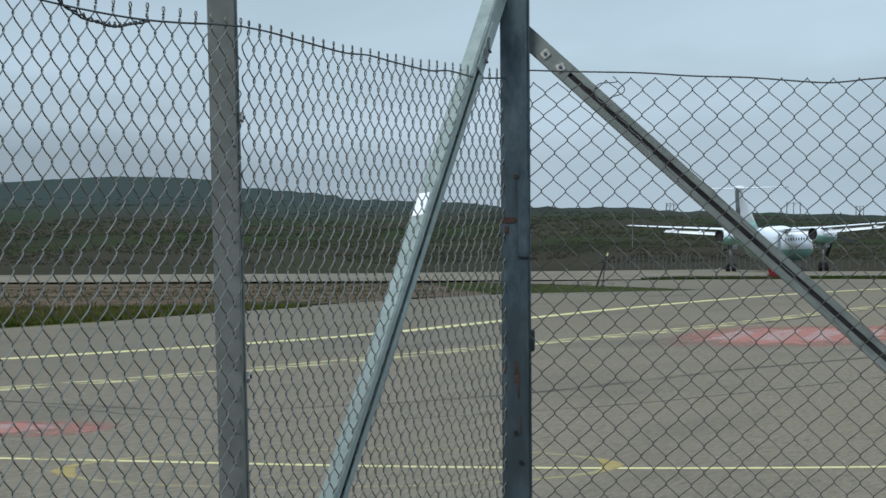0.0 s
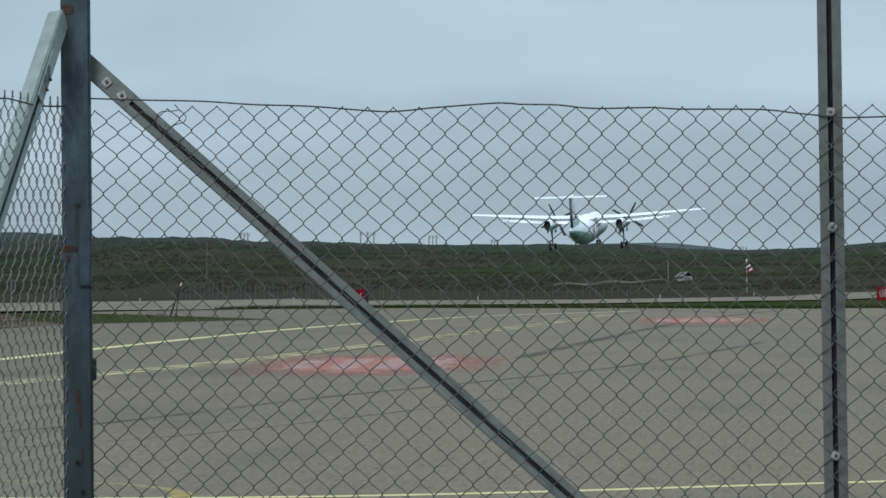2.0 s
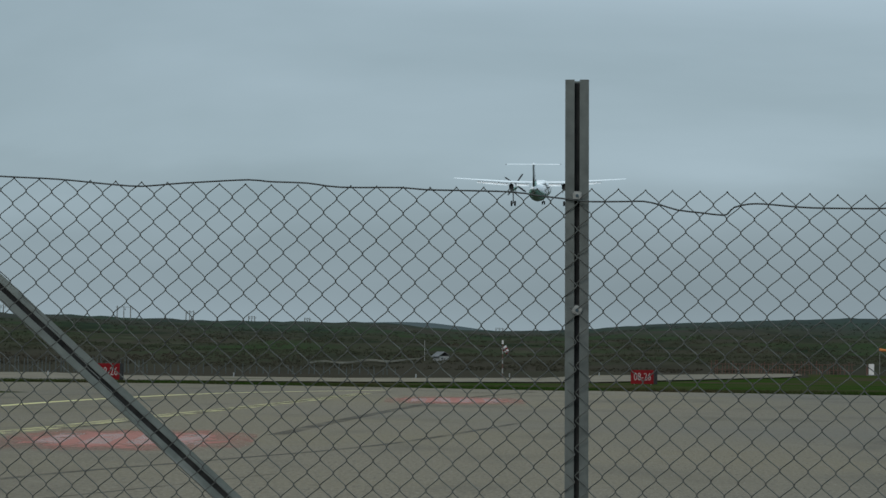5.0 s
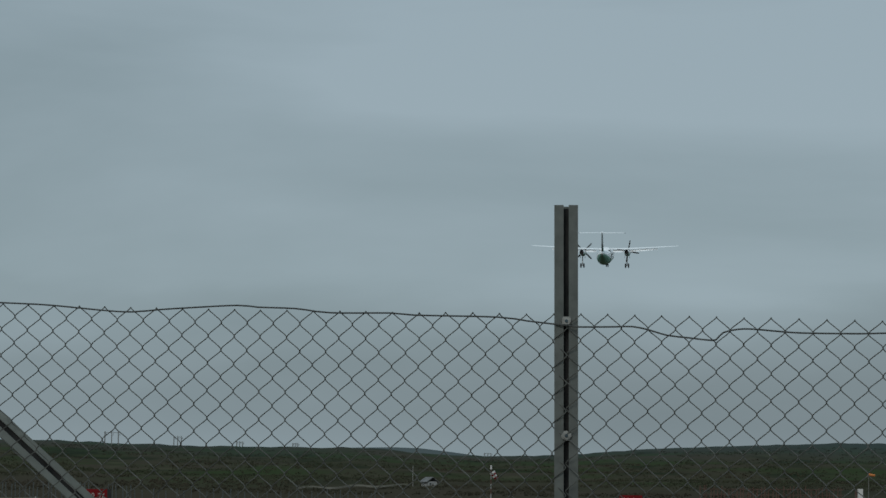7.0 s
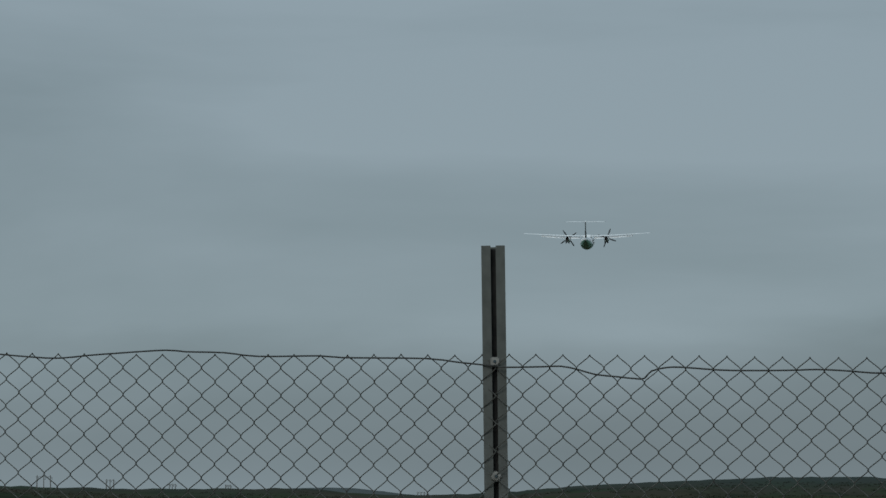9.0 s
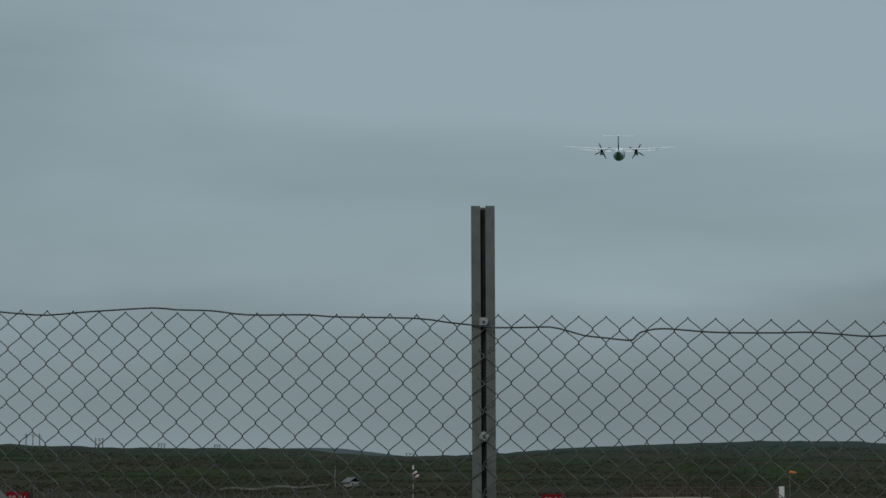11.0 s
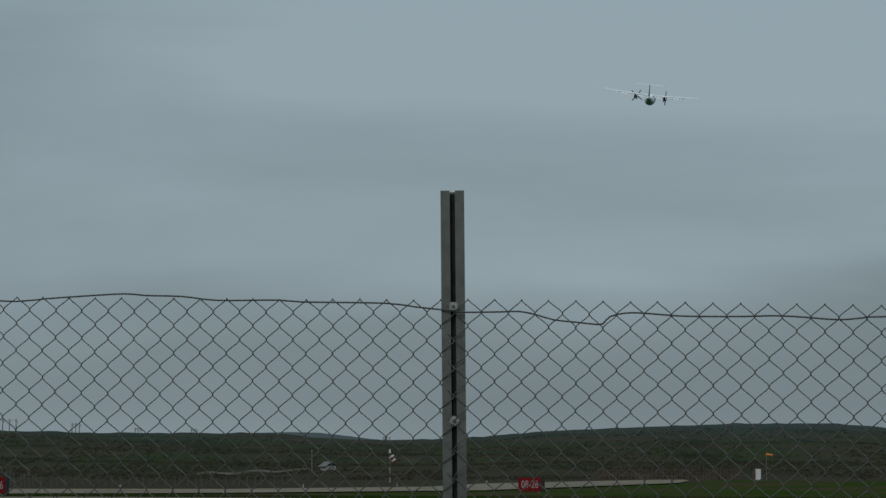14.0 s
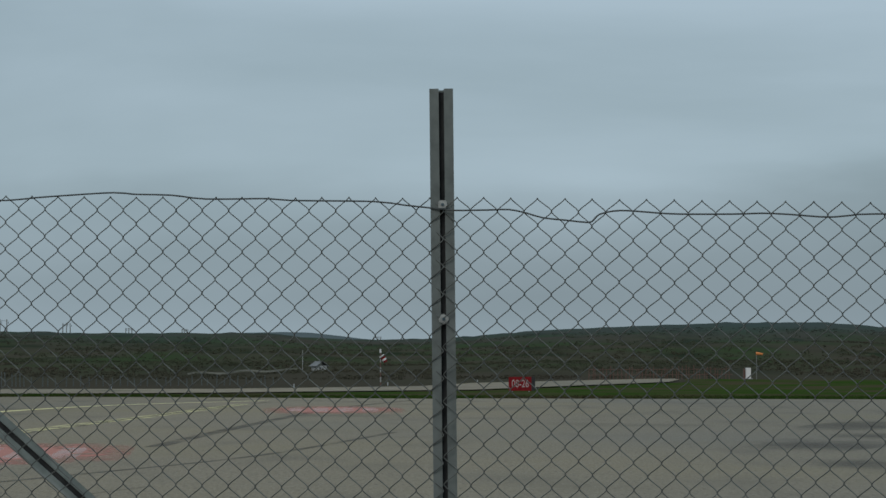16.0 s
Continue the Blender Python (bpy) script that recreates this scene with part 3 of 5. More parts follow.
# red painted fields with white characters worn to bars
for cx, cy, w, d, turn in ((-8.7, 69.5, 5.0, 17, 4), (-12.0, 32.2, 2.9, 3.3, 10), (-4.6, 136, 5.4, 23, 2)):
    field = empty("red_marking", pose(cx, cy, Z1 - 0.0004, 0, 0, turn), "faded red painted field with worn white characters", "road marking", kind="structure")
    edge = [(w / 2 * s * (1 - 0.18 * (k % 2)), d / 2 * f) for s, f, k in ((-0.8, -1, 0), (0.75, -1, 0), (1, -0.6, 0), (1, 0.62, 0), (0.7, 1, 0), (-0.85, 0.95, 0), (-1, 0.4, 0), (-0.96, -0.6, 0))]
    sheet("field", edge, 0.0, RED, "", "", parent=field, wob=0.12)
    for i in range(4):
        x = (i - 1.5) * w * 0.17
        sheet("bar", ((x - w * 0.055, -d * 0.24), (x + w * 0.055, -d * 0.24), (x + w * 0.05, d * 0.24), (x - w * 0.05, d * 0.24)), 0.0008, WHITE, "", "", parent=field, wob=0.05)

# tar seams and tyre marks
for path, w in ((((-16, 40), (-12.6, 37.4), (-10.6, 36.3), (-8.5, 40.5), (-7.1, 49.4), (-5.7, 56), (-3.5, 68), (-1.5, 90)), 0.22), (((-13, 37.2), (-9.5, 33.8), (-7.4, 36.5), (-6, 41), (-4.2, 50)), 0.1),
                (((-11.2, 78), (-10.7, 91), (-9.7, 139), (-8.5, 165)), 0.32), (((-6.2, 74), (-5.8, 100), (-4.6, 140), (-2, 172)), 0.4)):
    painted("tar_seam", smooth_path(path, 1.2), w, 0.001, TAR, "dark tar seam in pale asphalt")

for cx, cy, w, d, turn in ((7.2, 74, 1.6, 7, -8), (11.0, 98, 1.5, 10, -14), (6.6, 60, 1.3, 4, 5), (9.6, 84, 0.9, 5, -12)):
    shape = []
    for i in range(26):
        a = 2 * math.pi * i / 26
        k = 1 + 0.45 * noise.noise((cx + 1.3 * math.cos(a), cy + 1.3 * math.sin(a), 2.0))
        x, y = w * k * math.cos(a), d * k * math.sin(a)
        c, s = math.cos(radians(turn)), math.sin(radians(turn))
        shape.append((cx + x * c - y * s, cy + x * s + y * c))
    sheet("asphalt_stain", shape, 0.0006 + 0.0002 * (cx % 2), STAIN, "dark oily stain soaked into the asphalt", "stain")

# ---- fence ----
CORNER = Vector((-2.034, 9.64, 0))
LEFTPOST = Vector((-2.157, 7.37, 0))
LEFTEND = Vector((-2.43, 5.08, 0))
MIDPOST = Vector((0.014, 9.137, 0))
ENDPOST = Vector((2.02, 8.61, 0))


def mesh_panel(a, b, top, place, first, count, step, seed, hooks=0.0, bow=0.003, thick=0.00145, pull=None):
    """A panel of woven wire from a to b: flattened spirals, each hooked into the next. place gives a column's distance from a."""
    length = (b - a).length
    along = (b - a) / length
    across = Vector((-along.y, along.x, 0))
    rows = int((top(0) - 0.06) / step)

    def knot(c, j):
        s = place(c)
        f = min(1.0, max(0.0, s / length))
        w = noise.noise_vector((s * 1.3, j * 0.05, seed))
        w2 = noise.noise_vector((s * 9, j * 0.4, seed + 4))
        k = min(1.0, j / 8)
        dx, dz = pull(s, j) if pull else (0.0, 0.0)
        s += dx
        return Vector((min(max(s + w.x * 0.004 * k + w2.x * 0.002, 0.0), length), top(f) + dz - j * step + w.y * 0.004 * k + w2.y * 0.0018, w.z * 0.008 + w2.z * 0.0015))

    paths = []
    for k in range(first, first + count):
        path = []
        flat = [knot(k + (j + k) % 2, j) for j in range(rows + 1)]
        if abs(flat[0].x - flat[1].x) < 0.004:
            continue
        peak = k % 2
        if hooks and peak:
            curl = [(0.002, hooks - 0.012), (0.008, hooks - 0.009), (0.011, hooks - 0.002), (0.006, hooks + 0.004), (-0.002, hooks + 0.004), (-0.007, hooks - 0.001), (-0.004, hooks - 0.008), (-0.001, hooks * 0.25)]
            lean = 0.006 * noise.noise((k * 3.7, seed, 1.0))
            path += [flat[0] + Vector((x + lean, y + lean, 0.003 - 0.0008 * i)) for i, (x, y) in enumerate(curl)]
        for j in range(rows):
            p0, p1 = flat[j], flat[j + 1]
            side = -bow if (j + k) % 2 else bow
            reach = 0.0011 if p0.x > p1.x else -0.0011
            for f in (0.0, 0.1, 0.24, 0.5, 0.76, 0.9):
                g = 0.5 * f + 0.5 * (0.5 - 0.5 * math.cos(math.pi * f))
                q = p0.lerp(p1, f)
                q.x = p0.x + reach + (p1.x - p0.x - 2 * reach) * g
                q.z += side * math.sin(math.pi * f) ** 0.6
                path.append(q)
        path.append(flat[-1])
        paths.append([tuple(a + along * p.x + across * p.z + Vector((0, 0, p.y))) for p in path])
    return tubes(paths, thick, 5)


def wire_along(points, r=0.0024):
    path = smooth_path(points, 0.03)
    return tubes([path], r, 6)


def slot_post(name, at, height, lean=0.0, face=0.0, half=0.03, label="grey galvanised steel fence post with a front slot"):
    """A folded steel post with a slot down its front, open at the top."""
    thing = empty(name, Matrix.Translation(at) @ pose(0, 0, 0, 0, lean, 0) @ pose(0, 0, 0, 0, 0, face), label, "fence post", "fence posts")
    wall = 0.004
    outline = ((-0.0065, -half), (-half, -half), (-half, half), (half, half), (half, -half), (0.0065, -half), (0.0065, -half + 0.014), (0.0105, -half + 0.014), (0.0105, -half + wall), (half - wall, -half + wall),
               (half - wall, half - wall), (-half + wall, half - wall), (-half + wall, -half + wall), (-0.0105, -half + wall), (-0.0105, -half + 0.014), (-0.0065, -half + 0.014))
    n = len(outline)
    levels = [0.0, height]
    verts = [(x, y, z) for z in levels for x, y in outline]
    faces = [(i, (i + 1) % n, n + (i + 1) % n, n + i) for i in range(n)]
    bm = bmesh.new()
    bv = [bm.verts.new(v) for v in verts]
    for f in faces:
        bm.faces.new([bv[i] for i in f])
    for ring in (bv[:n], bv[n:]):
        quads = ((0, 15, 14, 13, 1), (1, 13, 12), (1, 12, 11, 2), (2, 11, 10, 3), (3, 10, 9, 4), (4, 9, 8, 5), (5, 8, 7, 6))
        for q in quads:
            bm.faces.new([ring[i] for i in q])
    bmesh.ops.recalc_face_normals(bm, faces=bm.faces[:])
    part("post", bm, POSTSTEEL, thing)
    # near-black sheet paints in the shade inside the hollow post
    part("lining", box((0.046, 0.002, height - 0.006), (0, -0.012, height / 2 - 0.005)), DARK, thing, "dark strip standing for the slot's shade")
    return thing


def clip(parent, z, turn=0.0):
    bm = box((0.022, 0.007, 0.022), (0.0005, -0.036, z), 0.003, turn=pose(0, 0, 0, 0, turn, 0))
    plate = part("clip", bm, CLIP, parent, "pale zinc wire clip with bolt")
    part("bolt_head", rod((0.0005, -0.038, z), (0.0005, -0.0435, z), 0.0048, 0.004, 6), OLDSTEEL, plate, "dark bolt head")


mid = slot_post("fence_post", MIDPOST, 2.366, lean=-0.45)
for z, turn in ((2.072, 0), (1.783, 33), (1.21, 30), (0.6, 12)):
    clip(mid, z, turn)
left = slot_post("fence_post", LEFTPOST, 2.62, lean=-1.3, face=97, half=0.028, label="grey galvanised steel fence post behind the wire")
for z in (1.95, 1.4, 0.7):
    clip(left, z, 20)
slot_post("fence_post", ENDPOST, 2.366)
slot_post("fence_post", LEFTEND, 2.6, face=97)

corner = empty("corner_post", Matrix.Translation(CORNER) @ pose(0, 0, 0, 0, -0.1, 10), "weathered blue-grey square steel corner post with rust marks", "fence post", "fence posts")
part("tube", box((0.079, 0.079, 2.9), (0, 0, 1.45), 0.006), OLDSTEEL, corner)
part("cap", box((0.083, 0.083, 0.012), (0, 0, 2.906), 0.004), OLDSTEEL, corner)
part("plate", box((0.034, 0.01, 0.215), (0.0225, -0.0455, 1.753), 0.003), OLDSTEEL, corner, "flat steel plate welded to the post")
part("plate", box((0.012, 0.05, 0.06), (0.0435, 0.0, 1.42), 0.003), OLDSTEEL, corner)
part("rust_patch", box((0.042, 0.004, 0.016), (-0.019, -0.0402, 1.748), 0.004), RUST, corner, "brown rust band")
for x, z, w, h in ((0.0, 1.335, 0.009, 0.06), (0.006, 1.30, 0.006, 0.075), (-0.03, 1.345, 0.007, 0.03), (0.012, 1.19, 0.005, 0.05), (-0.024, 1.72, 0.012, 0.02)):
    part("rust_patch", box((w, 0.0016, h), (x, -0.0398, z), 0.0007), RUST, corner, "brown rust streak")
part("rust_patch", box((0.03, 0.003, 0.025), (-0.02, -0.0403, 2.395), 0.003), RUST, corner, "brown rust blotch")
for x, z in ((0.003, 1.866), (-0.002, 1.17), (0.012, 1.09), (0.01, 0.98)):
    part("bolt", rod((x, -0.038, z), (x, -0.046, z), 0.0065, sides=6), RUST if z > 1.5 else DARK, corner)


def channel(name, a, b, up, width, depth, label, material, bolts=(0.096, 0.152)):
    """A slotted steel channel from a down to b; its slot faces the way of up."""
    a, b = Vector(a), Vector(b)
    zax = (b - a).normalized()
    yax = -Vector(up)
    yax = (yax - zax * yax.dot(zax)).normalized()
    xax = yax.cross(zax)
    m = Matrix((xax, yax, zax)).transposed().to_4x4()
    m.translation = a
    length = (b - a).length
    thing = empty(name, m, label, "brace", "corner braces")
    w, d, s = width / 2, depth / 2, width * 0.13
    wall = 0.004
    bm = box((w - s, wall, length - 0.18), (-(w + s) / 2, -d + wall / 2, length / 2 + 0.09), 0.0012)
    box((w - s, wall, length - 0.18), ((w + s) / 2, -d + wall / 2, length / 2 + 0.09), 0.0012, bm=bm)
    part("lip", bm, material, thing)
    part("side", box((wall, depth - 0.01, length), (-w + wall / 2, 0, length / 2)), material, thing)
    part("side", box((wall, depth - 0.01, length), (w - wall / 2, 0, length / 2)), material, thing)
    part("back", box((width - 0.01, wall, length), (0, d - wall / 2, length / 2)), material, thing)
    # near-black strip behind the lips, painted shade of the slot
    part("lining", box((s * 2.4, wall, length - 0.16), (0, -d + 0.012, length / 2 + 0.07)), DARK, thing, "dark strip standing for the slot's shade")
    part("end_plate", box((width, wall, 0.182), (0, -d + wall / 2, 0.09), 0.0012), material, thing)
    for k, z in enumerate(bolts):
        plate = part("bolt_plate", box((0.023, 0.006, 0.023), (0.002, -d - 0.004, z), 0.002, turn=pose(0, 0, 0, 0, 8 + 14 * k, 0)), CLIP, thing, "pale square zinc washer")
        part("bolt", rod((0.002, -d - 0.006, z), (0.002, -d - 0.013, z), 0.0055, 0.0048, 6), OLDSTEEL, plate, "dark bolt end")
    return thing


right_brace = channel("brace", (-2.028, 9.68, 2.263), (0.508, 9.68, -0.021), (0.1, -1, 0.1), 0.052, 0.05, "slanting slotted galvanised brace from the corner post", BRACESTEEL)
left_brace = channel("brace", (-2.078, 9.6, 2.372), (-2.211, 6.73, -0.02), (0.97, -0.16, 0.14), 0.05, 0.046, "slanting galvanised brace with a white sticker", GALV, ())
part("sticker", box((0.0015, 0.03, 0.09), (0.0258, 0.003, 0.95), 0.0005), LABEL, left_brace, "small white sticker")
part("hook", box((0.006, 0.03, 0.04), (-0.02, 0.0, -0.016), 0.002), GALV, left_brace)
part("bracket", box((0.03, 0.004, 0.2), (0.0, -0.0255, 0.27), 0.001), GALV, left_brace, "bare galvanised bracket plate")
for z in (0.29, 0.335):
    v, f = tubes([smooth_path(((-0.012, -0.026, z - 0.03), (-0.008, -0.036, z - 0.012), (0.002, -0.038, z), (0.011, -0.036, z - 0.012), (0.012, -0.03, z - 0.05)), 0.006)], 0.003, 6)
    raw("wire_hook", v, f, TOPWIRE, left_brace, "dark bent wire hook", smooth=True)

SLOPE = 1.0333


def on_right(x, z, out=-0.005):
    return (x, 9.1 - 0.26 * x + out, z)


def line_point(x):
    return Vector(on_right(x, 0, 0))


def fence_panel(data, label, metal=WIRE):
    ob = raw("fence_mesh", *data, metal, smooth=True)
    return tagged(ob, label, "chain-link fence", "fence mesh")


A, B, C = line_point(-2.0), line_point(0.0), line_point(2.0)


def corner_pull(s, j):
    """The mesh is drawn towards the corner post, its cells there wider and lower."""
    u = min(1.0, max(0.0, (1.25 - s) / 1.0))
    u = u * u * (3 - 2 * u)
    sag = min(1.0, max(0.0, (0.32 - s) / 0.15)) * max(0.0, 1 - j / 4)
    return -u * min(0.016, 0.0055 + 0.0013 * j), u * min(0.012, 0.006 + 0.0009 * j) - 0.0145 * sag


panel = fence_panel(mesh_panel(A, B, lambda f: 2.131 - 0.052 * f + 0.011 * f * f, lambda c: (-0.0344 + 0.0686 * (c / 2) - 0.00003 * (c / 2) ** 2 + 2.0) * SLOPE, -60, 62, 0.0352, 1.0, pull=corner_pull),
                    "galvanised chain-link mesh between corner and middle post")
wire = smooth_path([on_right(x, z) for x, z in ((-2.0, 2.155), (-1.85, 2.147), (-1.67, 2.139), (-1.53, 2.127), (-1.37, 2.1185), (-1.22, 2.104), (-1.14, 2.099), (-1.06, 2.105), (-0.99, 2.109), (-0.854, 2.115), (-0.8, 2.11), (-0.7, 2.106), (-0.61, 2.095), (-0.45, 2.0935), (-0.39, 2.088), (-0.175, 2.082), (-0.1, 2.072), (0.0, 2.06))], 0.03)
v, f = tubes([wire], 0.0021, 6)
raw("top_wire", v, f, TOPWIRE, panel, "wavy top tension wire", smooth=True)
v, f = wire_along([on_right(-2.0, 0.3), on_right(-1, 0.296), on_right(0, 0.3)], 0.0018)
raw("tension_wire", v, f, WIRE, panel, smooth=True)
v, f = wire_along([on_right(0.72 * x - 0.462, 0.8 * z + 0.436) for x, z in ((-1.79, 2.12), (-1.775, 2.1), (-1.84, 2.098), (-1.862, 2.08), (-1.858, 2.052), (-1.83, 2.03), (-1.79, 2.052), (-1.755, 2.06), (-1.745, 2.08), (-1.775, 2.105))], 0.0014)
raw("loose_end", v, f, WIRE, panel, smooth=True)

panel = fence_panel(mesh_panel(B, C, lambda f: 2.092 - 0.055 * f, lambda c: (0.034 + 0.0675 * (c / 2)) * SLOPE, -1, 60, 0.0345, 2.0),
                    "galvanised chain-link mesh with pointed top loops")
wire = smooth_path([on_right(x, z) for x, z in ((0.0, 2.06), (0.03, 2.0566), (0.12, 2.0566), (0.165, 2.057), (0.207, 2.048), (0.25, 2.035), (0.305, 2.0285), (0.361, 2.022), (0.375, 2.0276), (0.389, 2.0415), (0.424, 2.0495), (0.46, 2.05), (0.515, 2.045), (0.583, 2.04), (0.72, 2.038), (0.79, 2.039), (0.857, 2.035), (0.925, 2.0285), (0.965, 2.028), (1.006, 2.0316), (1.06, 2.0336), (1.5, 2.03), (2.0, 2.045))], 0.02)
v, f = tubes([wire], 0.0021, 6)
raw("top_wire", v, f, TOPWIRE, panel, "kinked top tension wire", smooth=True)

# the panels beside the left post run in front of it
OUT = Vector((0.034, 0, 0))
A, B, C = LEFTEND + OUT, LEFTPOST + OUT + Vector((-0.045, 0, 0)), CORNER + Vector((-0.03, -0.03, 0))


def on_left(a, b, f, z, out=0.005):
    p = a.lerp(b, f)
    return (p.x + out, p.y, z)


panel = fence_panel(mesh_panel(B, C, lambda f: 2.14 - 0.014 * math.sin(f * 3.1), lambda c: 0.076 * c / 2 - 0.02, 1, 60, 0.0338, 3.0, hooks=0.015, bow=0.005, thick=0.00155),
                    "galvanised chain-link mesh with twisted top ends", BRIGHTWIRE)
wire = smooth_path([on_left(B, C, t, z) for t, z in ((0, 2.143), (0.08, 2.142), (0.2, 2.134), (0.33, 2.126), (0.42, 2.13), (0.52, 2.124), (0.66, 2.119), (0.74, 2.127), (0.85, 2.122), (0.93, 2.127), (1.0, 2.135))], 0.03)
v, f = tubes([wire], 0.0022, 6)
raw("top_wire", v, f, TOPWIRE, panel, "wavy top tension wire", smooth=True)
panel = fence_panel(mesh_panel(A, B, lambda f: 2.145 - 0.005 * f, lambda c: 0.083 * c / 2 + 0.059, -1, 56, 0.0338, 4.0, hooks=0.015, bow=0.005, thick=0.00155),
                    "galvanised chain-link mesh with a twisted repair wire", BRIGHTWIRE)
wire = smooth_path([on_left(A, B, t, z) for t, z in ((0, 2.15), (0.3, 2.155), (0.5, 2.14), (0.62, 2.13), (0.75, 2.126), (0.85, 2.131), (0.93, 2.139), (1.0, 2.143))], 0.03)
v, f = tubes([wire], 0.0022, 6)
raw("top_wire", v, f, TOPWIRE, panel, "top tension wire", smooth=True)
for ph in (0, math.pi):
    pts = []
    for i in range(70):
        t = 0.56 + 0.22 * i / 69
        turn = i * 0.8 + 1.2 * math.sin(i * 0.13) + ph
        wide = 0.0035 + 0.0015 * math.sin(i * 0.31)
        z = 2.131 - 0.024 * math.sin(max(0.0, t - 0.6) * 17) + wide * math.sin(turn) + (0.07 * (0.6 - t) / 0.04 if t < 0.6 else 0)
        pts.append(on_left(A, B, t, z, out=0.008 + wide * math.cos(turn)))
    v, f = tubes([pts], 0.0022, 5)
    raw("repair_wire", v, f, TOPWIRE, panel, "dark twisted repair wire", smooth=True)


# ---- aircraft ----
def loft(rings, caps=True):
    bm = bmesh.new()
    loops = [[bm.verts.new(p) for p in ring] for ring in rings]
    n = len(loops[0])
    for a, b in zip(loops, loops[1:]):
        for i in range(n):
            bm.faces.new((a[i], a[(i + 1) % n], b[(i + 1) % n], b[i]))
    if caps:
        bm.faces.new(loops[0][::-1])
        bm.faces.new(loops[-1])
    bmesh.ops.recalc_face_normals(bm, faces=bm.faces[:])
    return bm


def oval(y, cz, rx, rz, n=32, cx=0.0, span=(0, 2 * math.pi)):
    return [(cx + rx * math.cos(a), y, cz + rz * math.sin(a)) for a in [span[0] + (span[1] - span[0]) * i / n for i in range(n)]]


def foil(chord, thick, n=12):
    """Section of a wing: (back from the leading edge, height)."""
    up = [(chord * (1 - math.cos(math.pi * i / n)) / 2) for i in range(n + 1)]
    h = lambda x: thick * 2.6 * (0.2969 * math.sqrt(x / chord) - 0.126 * x / chord - 0.3516 * (x / chord) ** 2 + 0.2843 * (x / chord) ** 3 - 0.1015 * (x / chord) ** 4) * 2
    return [(x, h(x)) for x in up] + [(x, -0.55 * h(x)) for x in reversed(up[1:-1])]


def flying_surface(stations, droop=0.0):
    c, s = math.cos(radians(droop)), math.sin(radians(droop))
    rings = []
    for x, y, z, chord, thick in stations:
        rings.append([(x, y - b * c - h * s, z + h * c - b * s) for b, h in foil(chord, thick)])
    return loft(rings)


# distance ahead of the wing, centre height over the engines' axis, half width, half height
HULL = ((9.6, -1.25, 0.05, 0.05), (9.4, -1.2, 0.35, 0.33), (8.9, -1.1, 0.68, 0.66), (8.1, -0.95, 0.98, 0.98), (7.2, -0.78, 1.2, 1.22), (6.0, -0.68, 1.33, 1.33), (3.0, -0.65, 1.345, 1.345), (-1.5, -0.65, 1.345, 1.345),
        (-3.5, -0.62, 1.33, 1.32), (-5.5, -0.48, 1.2, 1.2), (-7.5, -0.22, 0.96, 0.97), (-9.5, 0.1, 0.66, 0.68), (-11.2, 0.38, 0.36, 0.4), (-12.3, 0.55, 0.14, 0.18), (-12.6, 0.6, 0.04, 0.06))


def hull_at(y):
    for (a, c, w, h), (a2, c2, w2, h2) in zip(HULL, HULL[1:]):
        if a2 <= y <= a:
            f = (a - y) / (a - a2)
            return c + (c2 - c) * f, w + (w2 - w) * f, h + (h2 - h) * f
    return HULL[-1][1:]


